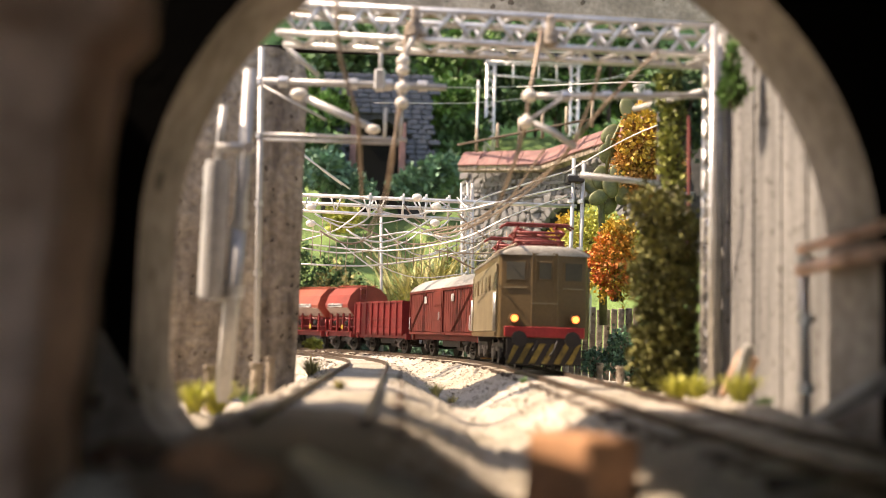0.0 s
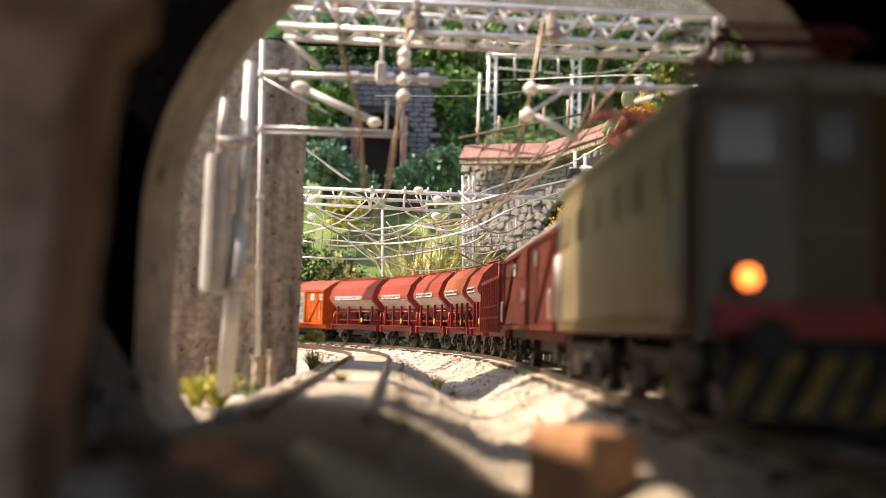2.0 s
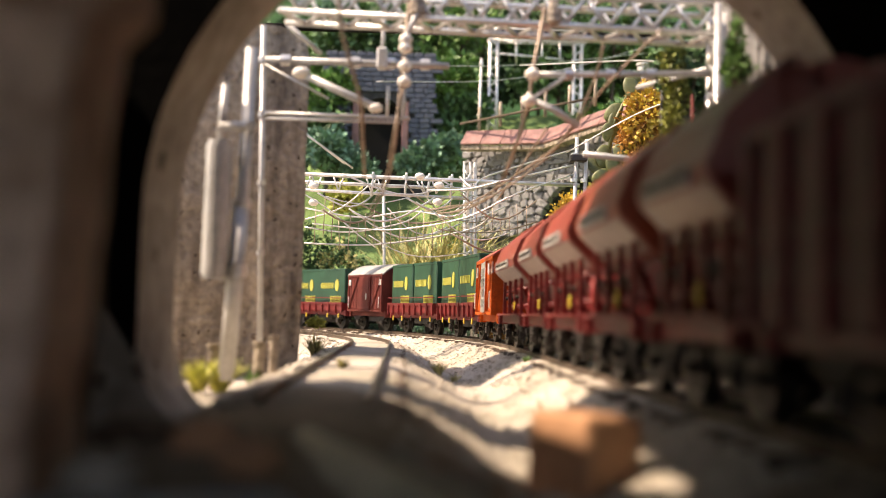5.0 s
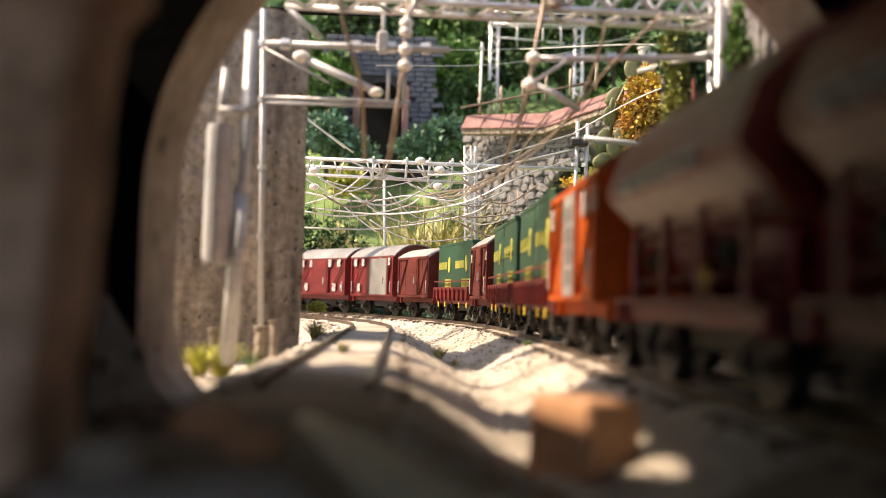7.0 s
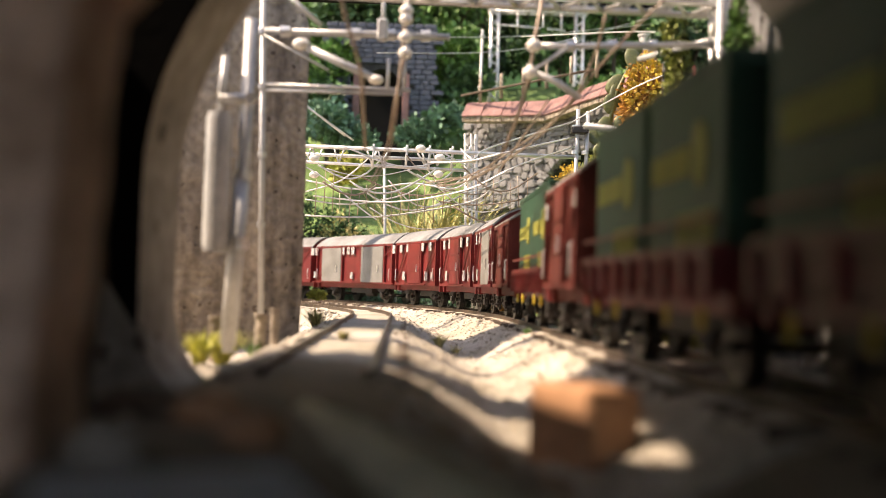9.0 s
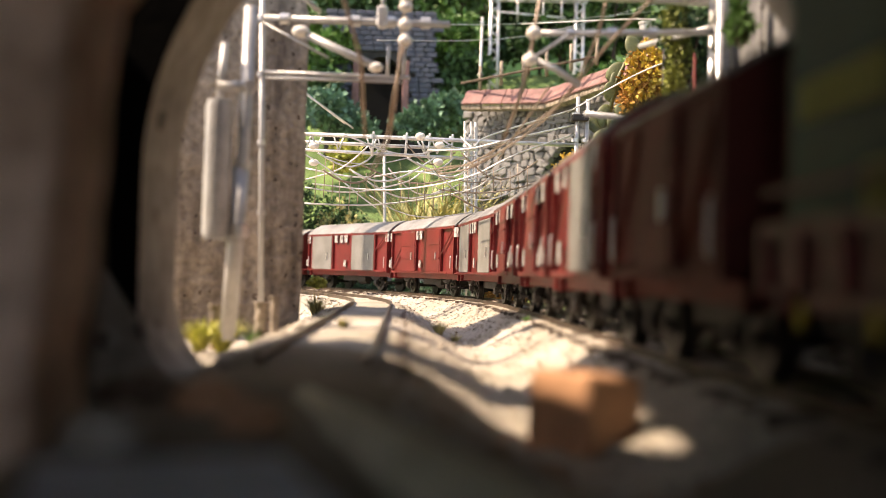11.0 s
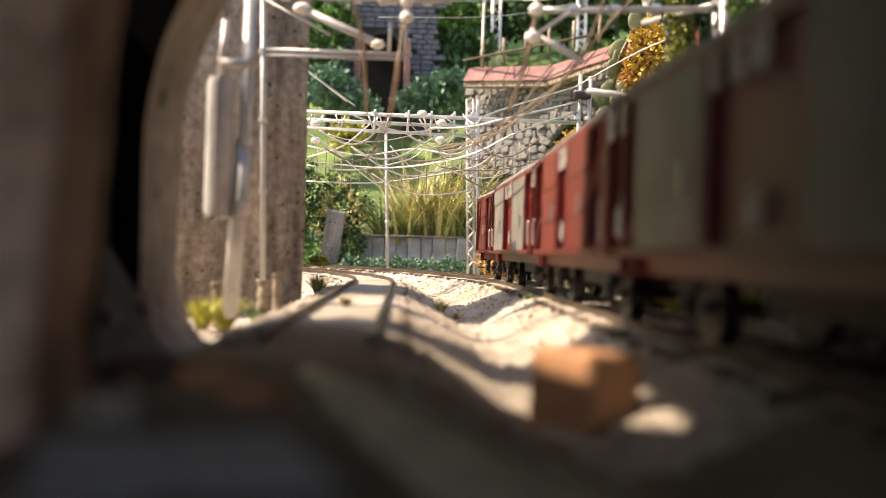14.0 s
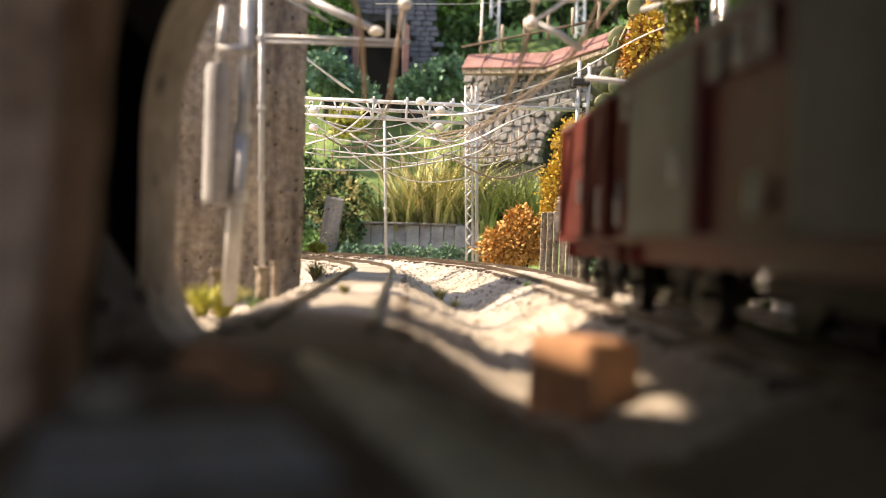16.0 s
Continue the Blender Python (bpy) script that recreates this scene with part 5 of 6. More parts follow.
for k in range(20):
    x0 = rng.uniform(-0.074, 0.010)
    z0 = rng.uniform(0.050, 0.082)
    x1 = x0 + rng.uniform(0.022, 0.055)
    z1 = z0 + rng.uniform(-0.008, 0.014)
    y0 = rng.uniform(0.47, 0.53)
    pts = []
    for i in range(9):
        f = i / 8
        pts.append((x0 + (x1 - x0) * f, y0 + 0.02 * f, z0 + (z1 - z0) * f - 0.010 * math.sin(math.pi * f) * (0.6 + 0.05 * (k % 9)) + 0.0012 * math.sin(5 * f + k)))
    pipe("strand", pts, rng.choice((0.0003, 0.0004, 0.0005)), wires, M_SILVER if k % 3 else M_COPPER, sides=5)
# mid gantry across the curve
mg = thing("overhead_line_gantry", "white tubular gantry with insulators over the curve", "gantry", "overhead line gantries")
pipe("crossbar", [(-0.100, 0.525, 0.0850), (0.0690, 0.515, 0.0815)], 0.0011, mg, M_SILVER)
pipe("crossbar", [(-0.100, 0.530, 0.0815), (0.0150, 0.525, 0.0790)], 0.0010, mg, M_SILVER)
pipe("crossbar", [(-0.100, 0.525, 0.0770), (0.0120, 0.520, 0.0735)], 0.0009, mg, M_SILVER)
for i in (0, 1, 3, 6, 7, 11, 12):
    x = -0.078 + i * 0.0058
    pipe("lattice_bar", [(x, 0.525, 0.0845 - 0.012 * 0.0), (x + 0.0029, 0.525, 0.0762)], 0.0005, mg, M_SILVER, sides=5)
    pipe("lattice_bar", [(x + 0.0029, 0.525, 0.0762), (x + 0.0058, 0.525, 0.0842)], 0.0005, mg, M_SILVER, sides=5)
for p in ((-0.069, 0.51, 0.0765), (-0.0685, 0.51, 0.0680), (-0.004, 0.50, 0.0775), (-0.0045, 0.50, 0.0690), (-0.014, 0.505, 0.0825)):
    bm = bmesh.new()
    ball_into(bm, p, 0.0021, 1.25, 1, 0.9)
    part("insulator", bm, M_WHITE, mg, "white ceramic insulator", smooth=True)
for x in (-0.0395, -0.022, -0.010, 0.002, 0.011):
    pipe("hanger", [(x, 0.520, 0.0735), (x + 0.0006, 0.520, 0.0862)], 0.0007, mg, M_SILVER)
    ring(mg, (x, 0.520, 0.0838), 0.0014, 0.0022)
for x, zt in ((0.0640, 0.104), (0.0690, 0.103)):
    pipe("post", [(x - 0.0005, 0.50, -0.006), (x + 0.0012, 0.50, zt)], 0.0011, mg, M_GREYPAINT)
    for z in (0.030, 0.058, 0.082, 0.095):
        ring(mg, (x, 0.50, z), 0.0018, 0.0018)
bm = bmesh.new()
box_into(bm, 0.0620, 0.0705, 0.497, 0.503, 0.0915, 0.0950, bevel=0.0006)
part("joint_plate", bm, M_UNDER, mg)

for label, pts, r in (("slim grey mast standing behind the curve", [(-0.0425, 0.735, -0.004), (-0.0470, 0.735, 0.105)], 0.0011),
                      ("thin grey mast on the hillside", [(0.0330, 1.10, 0.14), (0.0345, 1.10, 0.30)], 0.0016),
                      ("dark slim mast by the ivy", [(0.0745, 0.34, -0.006), (0.0737, 0.34, 0.112)], 0.0011)):
    m2 = thing("mast", label, "mast", "overhead line masts")
    pipe("pole", pts, r, m2, M_UNDER if "dark" in label else M_GREYPAINT)
    a, b = Vector(pts[0]), Vector(pts[1])
    for f in (0.35, 0.6, 0.96):
        ring(m2, a.lerp(b, f), r * 1.6, 0.002)
    if "dark" in label:
        pipe("arm", [(0.0460, 0.335, 0.0682), (0.0740, 0.340, 0.0668)], 0.0011, m2)
        pipe("arm", [(0.0660, 0.345, 0.0940), (0.0800, 0.30, 0.0900)], 0.0010, m2)

lm = thing("lattice_mast", "grey lattice mast with zigzag bracing", "mast", "overhead line masts")
for x, y in ((0.0160, 0.72), (0.0205, 0.72)):
    pipe("post", [(x + 0.0005, y, -0.004), (x - 0.004, y, 0.124)], 0.0009, lm)
pipe("post", [(0.0240, 0.722, -0.004), (0.0200, 0.722, 0.124)], 0.0013, lm)
for i in range(11):
    z = 0.002 + i * 0.0105
    o = -0.045 * z / 1.25
    pipe("lattice_bar", [(0.0163 + o, 0.719, z), (0.0205 + o, 0.719, z + 0.005)], 0.0007, lm, M_SILVER, sides=5)
    pipe("lattice_bar", [(0.0205 + o, 0.719, z + 0.005), (0.0163 + o, 0.719, z + 0.0100)], 0.0004, lm, M_SILVER, sides=5)

fg = thing("overhead_line_gantry", "tall silver lattice gantry on the upper line", "gantry", "overhead line gantries")
for x in (0.0590, 0.1745):
    for dx, dy in ((-0.006, -0.006), (0.006, -0.006), (-0.006, 0.006), (0.006, 0.006)):
        pipe("post", [(x + dx, 1.35 + dy, 0.20), (x + dx * 0.8, 1.35 + dy, 0.405)], 0.0022, fg, M_SILVER, sides=5)
    for i in range(16):
        z = 0.22 + i * 0.0115
        s = 1 if i % 2 else -1
        pipe("lattice_bar", [(x - 0.006 * s, 1.344, z), (x + 0.006 * s, 1.344, z + 0.0115)], 0.0014, fg, M_SILVER, sides=4)
        pipe("lattice_bar", [(x - 0.006 * s, 1.356, z), (x - 0.006 * s, 1.344, z + 0.0115)], 0.0014, fg, M_SILVER, sides=4)
truss(fg, (0.050, 1.35, 0.3985), (0.186, 1.35, 0.3985), 0.014, 0.016, 9, 0.0016, M_SILVER)
for x in (0.09, 0.125, 0.15):
    pipe("hanger", [(x, 1.35, 0.36), (x, 1.35, 0.392)], 0.0016, fg, M_SILVER)
pipe("crossbar", [(0.06, 1.345, 0.372), (0.155, 1.345, 0.366)], 0.0015, fg, M_SILVER)

# dark beam across the layout, and the pale board over the portal
tagged(boxes("beam", [(-0.35, 0.60, 0.584, 0.590, 0.1800, 0.1832)], M_DARK, bevel=0.001), "dark wooden beam spanning over the tracks", "beam", kind="structure")
for x in (-0.34, 0.59):
    tagged(boxes("board_post", [(x - 0.01, x + 0.01, 0.665, 0.685, -0.02, 0.2325)], M_DARK, bevel=0.001), "dark post under the pale board", "post", kind="structure")
for x in (-0.34, 0.59):
    tagged(boxes("beam_post", [(x - 0.01, x + 0.01, 0.580, 0.595, -0.02, 0.1785)], M_DARK, bevel=0.001), "dark post under the beam", "post", kind="structure")
tagged(boxes("fascia", [(-0.35, 0.60, 0.670, 0.680, 0.2330, 0.275)], M_PORTAL, bevel=0.0008), "pale grey board spanning over the layout", "board", kind="structure")

# ---- background ----
M_PANEL = mat("grey_panel", (0.40, 0.40, 0.40), 0.85, var=0.2, scale=90, fine=500, tint=(0.26, 0.26, 0.265))
rw = thing("retaining_wall", "low grey concrete retaining wall of upright panels", "wall")
rng = random.Random(3)
x = -0.0690
k = 0
while x < 0.026:
    w = 0.0100 + rng.uniform(-0.001, 0.001)
    dy = rng.uniform(-0.0008, 0.0008) + (x + 0.02) * -0.10 + (0.0022 if k % 2 else 0)
    k += 1
    boxes("panel", [(x + 0.0002, x + w - 0.0002, 0.797 + dy, 0.803 + dy, -0.008, 0.0235 + rng.uniform(-0.0004, 0.0004))], M_PANEL, rw, bevel=0.0005)
    x += w
boxes("coping", [(-0.070, 0.027, 0.7935, 0.806, 0.0236, 0.0252)], M_WALL_R, rw, bevel=0.0005)
sl = boxes("concrete_slab", [(-0.0075, 0.0075, -0.002, 0.002, -0.026, 0.024)], M_WALL_R, bevel=0.0008)
sl.matrix_world = pose(-0.0905, 0.793, 0.020, 14, 8, 0)
tagged(sl, "leaning grey concrete slab half hidden in ivy", "slab")


def bush(name, label, category, blobs, count, size, material, seed, stems=6, long=1.6, extra=None, up=0.0, shell=0.35):
    root = thing(name, label, category)
    z0 = min(b[2] - b[5] for b in blobs)
    rr = random.Random(seed)
    runs = []
    for b in blobs:
        for _ in range(max(1, stems // len(blobs))):
            a = Vector((b[0] + rr.uniform(-0.3, 0.3) * b[3], b[1] + rr.uniform(-0.3, 0.3) * b[4], z0))
            t = Vector((b[0] + rr.uniform(-0.6, 0.6) * b[3], b[1] + rr.uniform(-0.6, 0.6) * b[4], b[2] + rr.uniform(0, 0.6) * b[5]))
            runs.append([a, a.lerp(t, 0.5) + Vector((rr.uniform(-1, 1), rr.uniform(-1, 1), 0)) * b[3] * 0.15, t])
    vs, fs = merge([tube_data(r, 0.0009, 4, 0.0003) for r in runs])
    tagged(link_mesh("stem", vs, fs, M_SLEEPER, root), kind="stuff")
    tagged(leaves("foliage", blobs, count, size, material, root, seed, long, shell, up), kind="stuff")
    if extra:
        tagged(leaves("blossom", extra[0], extra[1], extra[2], extra[3], root, seed + 9, 1.1, 0.8), kind="stuff")
    return root


def gz(x, y):
    return ground_z(x, y)


bush("ivy", "dark green ivy spilling over the bank", "plant", [(-0.118, 0.80, 0.050, 0.020, 0.010, 0.034), (-0.086, 0.805, 0.040, 0.022, 0.010, 0.034), (-0.076, 0.795, 0.014, 0.012, 0.006, 0.020), (-0.140, 0.79, 0.045, 0.020, 0.012, 0.050)], 5200, 0.0030, L_DARK, 11, long=1.2, extra=([(-0.086, 0.797, 0.036, 0.02, 0.006, 0.028)], 700, 0.0028, L_STRAW))
bush("ground_cover", "low green ground cover along the wall foot", "plant", [(-0.075 + 0.013 * i, 0.782 - 0.0022 * i + 0.001 * (i % 2), 0.001, 0.008, 0.005, 0.0055 + 0.002 * (i % 3 == 0)) for i in range(9)], 2600, 0.0021, L_BLUE, 12, long=1.2)
gr = thing("tall_grass", "spiky clump of tall straw-green reed grass behind the wall", "plant")
tagged(blades("blade", [(-0.034, 0.815, 0.018, 60), (-0.022, 0.822, 0.018, 70), (-0.008, 0.812, 0.018, 80), (0.004, 0.824, 0.018, 60), (0.014, 0.818, 0.018, 50)], 0.088, 1.1, 0.0013, L_STRAW, gr, 4), kind="stuff")
tagged(blades("blade", [(-0.052 + 0.012 * i, 0.812 + 0.008 * (i % 2), 0.018, 60) for i in range(7)], 0.045, 1.3, 0.0012, L_REED, gr, 6), kind="stuff")
gr2 = thing("tall_grass", "clump of straw-green reed grass by the stone wall", "plant")
tagged(blades("blade", [(0.034 + 0.0065 * i, 0.80 + 0.008 * (i % 3), 0.018, 70) for i in range(7)], 0.062, 0.8, 0.0010, L_REED, gr2, 5), kind="stuff")
rng = random.Random(8)
for k in range(13):
    x = -0.14 + 0.0145 * k + rng.uniform(-0.006, 0.006)
    y = 0.90 + rng.uniform(0, 0.10)
    bush("bush", "soft green flocked bush on the hillside", "bush", [(x, y, gz(x, y) + 0.010, 0.017, 0.012, 0.014), (x + 0.012, y + 0.01, gz(x, y) + 0.015, 0.012, 0.01, 0.012)], 900, 0.0032, L_MID if k % 3 else L_BLUE, 30 + k, long=1.2)
for k, (x, y, z, r) in enumerate(((-0.020, 1.10, 0.185, 0.024), (-0.004, 1.09, 0.195, 0.018), (0.006, 1.11, 0.200, 0.016), (-0.040, 1.10, 0.178, 0.018), (-0.118, 1.10, 0.185, 0.020), (-0.140, 1.08, 0.190, 0.026), (-0.098, 1.09, 0.170, 0.018), (-0.160, 1.0, 0.17, 0.025))):
    bush("bush", "bluish green broad-leaved bush", "bush", [(x, y, z, r, r * 0.7, r * 0.75)], 800, 0.0058, L_BLUE, 60 + k, long=1.3)
bush("bush", "yellow-green bush on the bank", "bush", [(-0.10, 0.98, 0.125, 0.016, 0.01, 0.012)], 700, 0.004, L_YELLOW, 75)
bush("bush", "rust-orange bush beside the fence", "bush", [(0.0400, 0.66, 0.008, 0.017, 0.012, 0.015), (0.056, 0.66, 0.014, 0.014, 0.012, 0.018), (0.050, 0.665, 0.027, 0.010, 0.01, 0.009)], 6500, 0.0019, L_ORANGE, 81, long=1.2)
bush("tree", "golden yellow autumn tree by the mast", "tree", [(0.0780, 0.66, 0.050, 0.016, 0.010, 0.026), (0.0830, 0.66, 0.078, 0.013, 0.010, 0.018), (0.072, 0.655, 0.034, 0.010, 0.008, 0.012), (0.092, 0.66, 0.060, 0.012, 0.010, 0.02)], 7000, 0.0019, L_GOLD, 82, long=1.2)
bush("bush", "pale yellow-green bush behind the gantry posts", "bush", [(0.0950, 0.62, 0.078, 0.018, 0.012, 0.018), (0.108, 0.60, 0.066, 0.014, 0.012, 0.018)], 4200, 0.0021, L_YELLOW, 83, long=1.2)
bush("bush", "bush of red and orange blossom above the fence", "bush", [(0.0810, 0.47, 0.046, 0.011, 0.008, 0.015), (0.0830, 0.47, 0.062, 0.008, 0.008, 0.008)], 3400, 0.0015, L_GOLD, 84, long=1.2, extra=([(0.0805, 0.468, 0.049, 0.011, 0.008, 0.013)], 1900, 0.0015, L_RED))
bush("tree", "orange-leaved autumn tree over the bank", "tree", [(0.1010, 0.50, 0.110, 0.013, 0.009, 0.019), (0.1100, 0.50, 0.100, 0.012, 0.009, 0.019), (0.102, 0.50, 0.090, 0.010, 0.008, 0.012), (0.092, 0.50, 0.102, 0.007, 0.008, 0.011)], 8500, 0.0017, L_ORANGE, 85, long=1.2, extra=([(0.1000, 0.495, 0.114, 0.011, 0.008, 0.016)], 900, 0.0024, L_GOLD))
bush("ivy", "tall column of olive ivy", "plant", [(0.0655 + 0.001 * math.sin(i * 2.1), 0.300, -0.002 + 0.0068 * i, 0.0072 + 0.0018 * math.sin(i * 1.7), 0.008, 0.0075) for i in range(9)] + [(0.0720, 0.302, 0.004 + 0.010 * i, 0.0060, 0.008, 0.009) for i in range(5)], 9500, 0.0016, L_IVY, 86, long=1.2, shell=0.5)
bush("climber", "yellow-green climbing plant on the wall", "plant", [(0.0745 + 0.0012 * math.sin(i * 1.9), 0.325, 0.060 + 0.0065 * i, 0.0035, 0.004, 0.0055) for i in range(7)], 2400, 0.0015, L_CLIMB, 87, long=1.2)
bush("bush", "dark shaded foliage over the wall", "plant", [(0.078, 0.33, 0.100, 0.010, 0.01, 0.012), (0.083, 0.34, 0.088, 0.008, 0.01, 0.010)], 1600, 0.0020, L_DARK, 88, long=1.2)
bush("hanging_plant", "small green plant hanging from the wall top", "plant", [(0.0735, 0.252, 0.0775, 0.0033, 0.0035, 0.0042), (0.0732, 0.252, 0.0850, 0.0016, 0.002, 0.006)], 700, 0.0013, L_MID, 89, long=1.2)
bush("ground_cover", "grey-green ground cover at the fence foot", "plant", [(0.0700, 0.45, 0.003, 0.006, 0.006, 0.006), (0.0790, 0.44, 0.008, 0.006, 0.006, 0.010), (0.0850, 0.44, 0.004, 0.007, 0.006, 0.008)], 1500, 0.0017, L_BLUE, 90, long=1.2)


def cactus():
    root = thing("cactus", "grey-green prickly pear with flat oval pads", "cactus")
    rr = random.Random(2)
    spots = [(0.0715, 0.0965), (0.0745, 0.1010), (0.0790, 0.0960), (0.0770, 0.0905), (0.0820, 0.1020), (0.0845, 0.0955), (0.0730, 0.0900), (0.0800, 0.0870), (0.0870, 0.0920), (0.0815, 0.1075), (0.0840, 0.1180), (0.0852, 0.1125), (0.0925, 0.1300), (0.0935, 0.1360)]
    for x, z in spots:
        x, z = (x + 0.0045, z - 0.006) if z < 0.105 else (x, z)
        bm = bmesh.new()
        r = rr.uniform(0.0042, 0.0060)
        ball_into(bm, (0, 0, 0), r, 0.8, 0.26, 1.15, 14, 10)
        p = part("pad", bm, L_CACTUS, root, smooth=True)
        p.matrix_local = pose(x, 0.50 + rr.uniform(-0.004, 0.004), z, rr.uniform(-20, 20), rr.uniform(-60, 60), rr.uniform(-25, 25))
    vs, fs = merge([tube_data([(0.082, 0.503, 0.02), (0.080, 0.503, 0.08), (0.079, 0.502, 0.095)], 0.0022, 7, 0.0012), tube_data([(0.080, 0.503, 0.085), (0.084, 0.502, 0.112), (0.093, 0.502, 0.132)], 0.0014, 6, 0.0008)])
    link_mesh("trunk", vs, fs, L_CACTUS, root, smooth=True)


cactus()

fence = thing("fence", "weathered grey fence of upright boards", "fence")
for i in range(15):
    x = 0.0530 + i * 0.0031
    rr = random.Random(i)
    boxes("board", [(x - 0.0001, x + 0.00295, 0.548 - i * 0.0035 + rr.uniform(-0.0004, 0.0004), 0.5495 - i * 0.0035, -0.008, 0.0285 + rr.uniform(-0.0012, 0.0012))], M_CONCRETE, fence, bevel=0.0003)


# stone bridge with an arch, behind on the right
def stone_bridge():
    root = thing("stone_bridge", "rough grey stone bridge with an arch", "bridge")
    a, b = Vector((0.018, 0.94, 0)), Vector((0.165, 0.80, 0))
    d = (b - a)
    L = d.length
    d.normalize()
    n = Vector((d.y, -d.x, 0))
    if n.y > 0:
        n = -n
    ca, cz, cr = 0.140, 0.082, 0.050
    bm = bmesh.new()
    # backing in columns, open under the arch
    cols = 48
    for i in range(cols):
        u0, u1 = L * 1.25 * i / cols, L * 1.25 * (i + 1) / cols
        um = (u0 + u1) / 2
        lo = 0.02
        if abs(um - ca) < cr:
            lo = cz + math.sqrt(cr * cr - (um - ca) ** 2)
        p = [a + d * u0 - n * 0.001, a + d * u1 - n * 0.001, a + d * u1 - n * 0.03, a + d * u0 - n * 0.03]
        lower = [bm.verts.new((q.x, q.y, lo)) for q in p]
        upper = [bm.verts.new((q.x, q.y, 0.1685)) for q in p]
        bm.faces.new(lower)
        bm.faces.new(list(reversed(upper)))
        for k in range(4):
            bm.faces.new((lower[k], lower[(k + 1) % 4], upper[(k + 1) % 4], upper[k]))
    tagged(part("core", bm, M_MORTAR, root), kind="stuff")
    rr = random.Random(17)
    z = 0.085
    protos = []
    for k in range(6):
        bm = bmesh.new()
        bmesh.ops.create_cube(bm, size=0.86)
        for v in bm.verts:
            v.co += Vector((rr.uniform(-1, 1), rr.uniform(-1, 1), rr.uniform(-1, 1))) * 0.15
        bmesh.ops.bevel(bm, geom=bm.edges[:], offset=0.10, segments=1, affect="EDGES")
        o = part("stone", bm, M_STONE, root)
        protos.append(o)
    count = 0
    turn = math.degrees(math.atan2(d.y, d.x))
    while z < 0.166 and count < 300:
        h = rr.uniform(0.0038, 0.0072)
        u = rr.uniform(-0.004, 0)
        while u < L * 1.15 and count < 300:
            w = rr.uniform(0.0045, 0.0125)
            um = u + w / 2
            if math.hypot(um - ca, z + h / 2 - cz) > cr + 0.007 or z < cz and abs(um - ca) > cr + 0.006:
                if count < len(protos):
                    o = protos[count]
                else:
                    o = new("stone", protos[rr.randrange(6)].data)
                    o.parent = root
                q = a + d * um
                o.matrix_local = pose(q.x, q.y + rr.uniform(-0.002, 0.0015), z + h / 2, rr.uniform(-10, 10), rr.uniform(-16, 16), turn + rr.uniform(-14, 14)) @ Matrix.Diagonal((w * 1.13, 0.006, h * rr.uniform(1.0, 1.35), 1))
                count += 1
            u += w
        z += h
    for k in range(24):
        t = math.pi * (k + 0.5) / 24
        u, zz = ca + math.cos(t) * (cr + 0.0035), cz + math.sin(t) * (cr + 0.0035)
        q = a + d * u + n * 0.001
        o = new("voussoir", protos[k % 6].data)
        o.parent = root
        o.matrix_local = pose(q.x, q.y, zz, 0, 0, turn) @ pose(0, 0, 0, 0, 90 - math.degrees(t)) @ Matrix.Diagonal((0.0062, 0.008, 0.0085, 1))


stone_bridge()
cop = thing("parapet", "terracotta-coloured sloping parapet slabs on the bridge", "parapet")
A, MID, B = Vector((0.0150, 0.915, 0.1740)), Vector((0.086, 0.862, 0.1680)), Vector((0.165, 0.735, 0.1790))
for p0, p1, n in ((A, MID, 4), (MID, B, 6)):
    dirn = (p1 - p0).normalized()
    ang = math.degrees(math.atan2(p1.y - p0.y, p1.x - p0.x))
    w = (p1 - p0).length / n
    rise = -math.degrees(math.asin(dirn.z))
    for i in range(n):
        rr = random.Random(i + n)
        bm = bmesh.new()
        box_into(bm, -w / 2 + 0.0002, w / 2 - 0.0002, -0.0105, 0.006, -0.0012, 0.0012, bevel=0.0004)
        sl = part("slab", bm, M_TERRACOTTA, cop)
        p = p0 + dirn * w * (i + 0.5)
        sl.matrix_local = pose(p.x, p.y, p.z + 0.004, 0, rise, ang) @ pose(0, 0, 0, 58 + rr.uniform(-3, 3), rr.uniform(-1, 1), 0)
        sl2 = boxes("face_stone", [(-w / 2 + 0.0003, w / 2 - 0.0003, -0.006, 0.006, -0.0035, 0.0005)], M_CONCRETE, cop, bevel=0.0005)
        sl2.matrix_local = pose(p.x, p.y + 0.002, p.z - 0.006, 0, rise + rr.uniform(-1, 1), ang)
dirn = (B - A).normalized()
rail = thing("railing", "thin dark rail on short posts along the bridge", "railing")
for i in range(6):
    p = A + dirn * (0.02 + 0.028 * i) + Vector((0, 0, 0.006))
    pipe("post", [p, p + Vector((0, 0, 0.022))], 0.0016, rail, M_CONCRETE)
pipe("handrail", [A + Vector((-0.004, 0, 0.0155)), A + dirn * 0.16 + Vector((0, 0, 0.013))], 0.0011, rail, M_SLEEPER)
ch = thing("chimney_pot", "small pale chimney pot on the parapet", "chimney")
bm = bmesh.new()
cyl_into(bm, (0.1440, 0.735, 0.197), 0.0042, 0.012, "z", 14)
cyl_into(bm, (0.1440, 0.735, 0.2035), 0.0050, 0.002, "z", 14)
part("pot", bm, M_GREYPAINT, ch)
bm = bmesh.new()
box_into(bm, 0.1350, 0.1530, 0.728, 0.742, 0.183, 0.1915, bevel=0.0006)
part("base", bm, M_TERRACOTTA, ch)


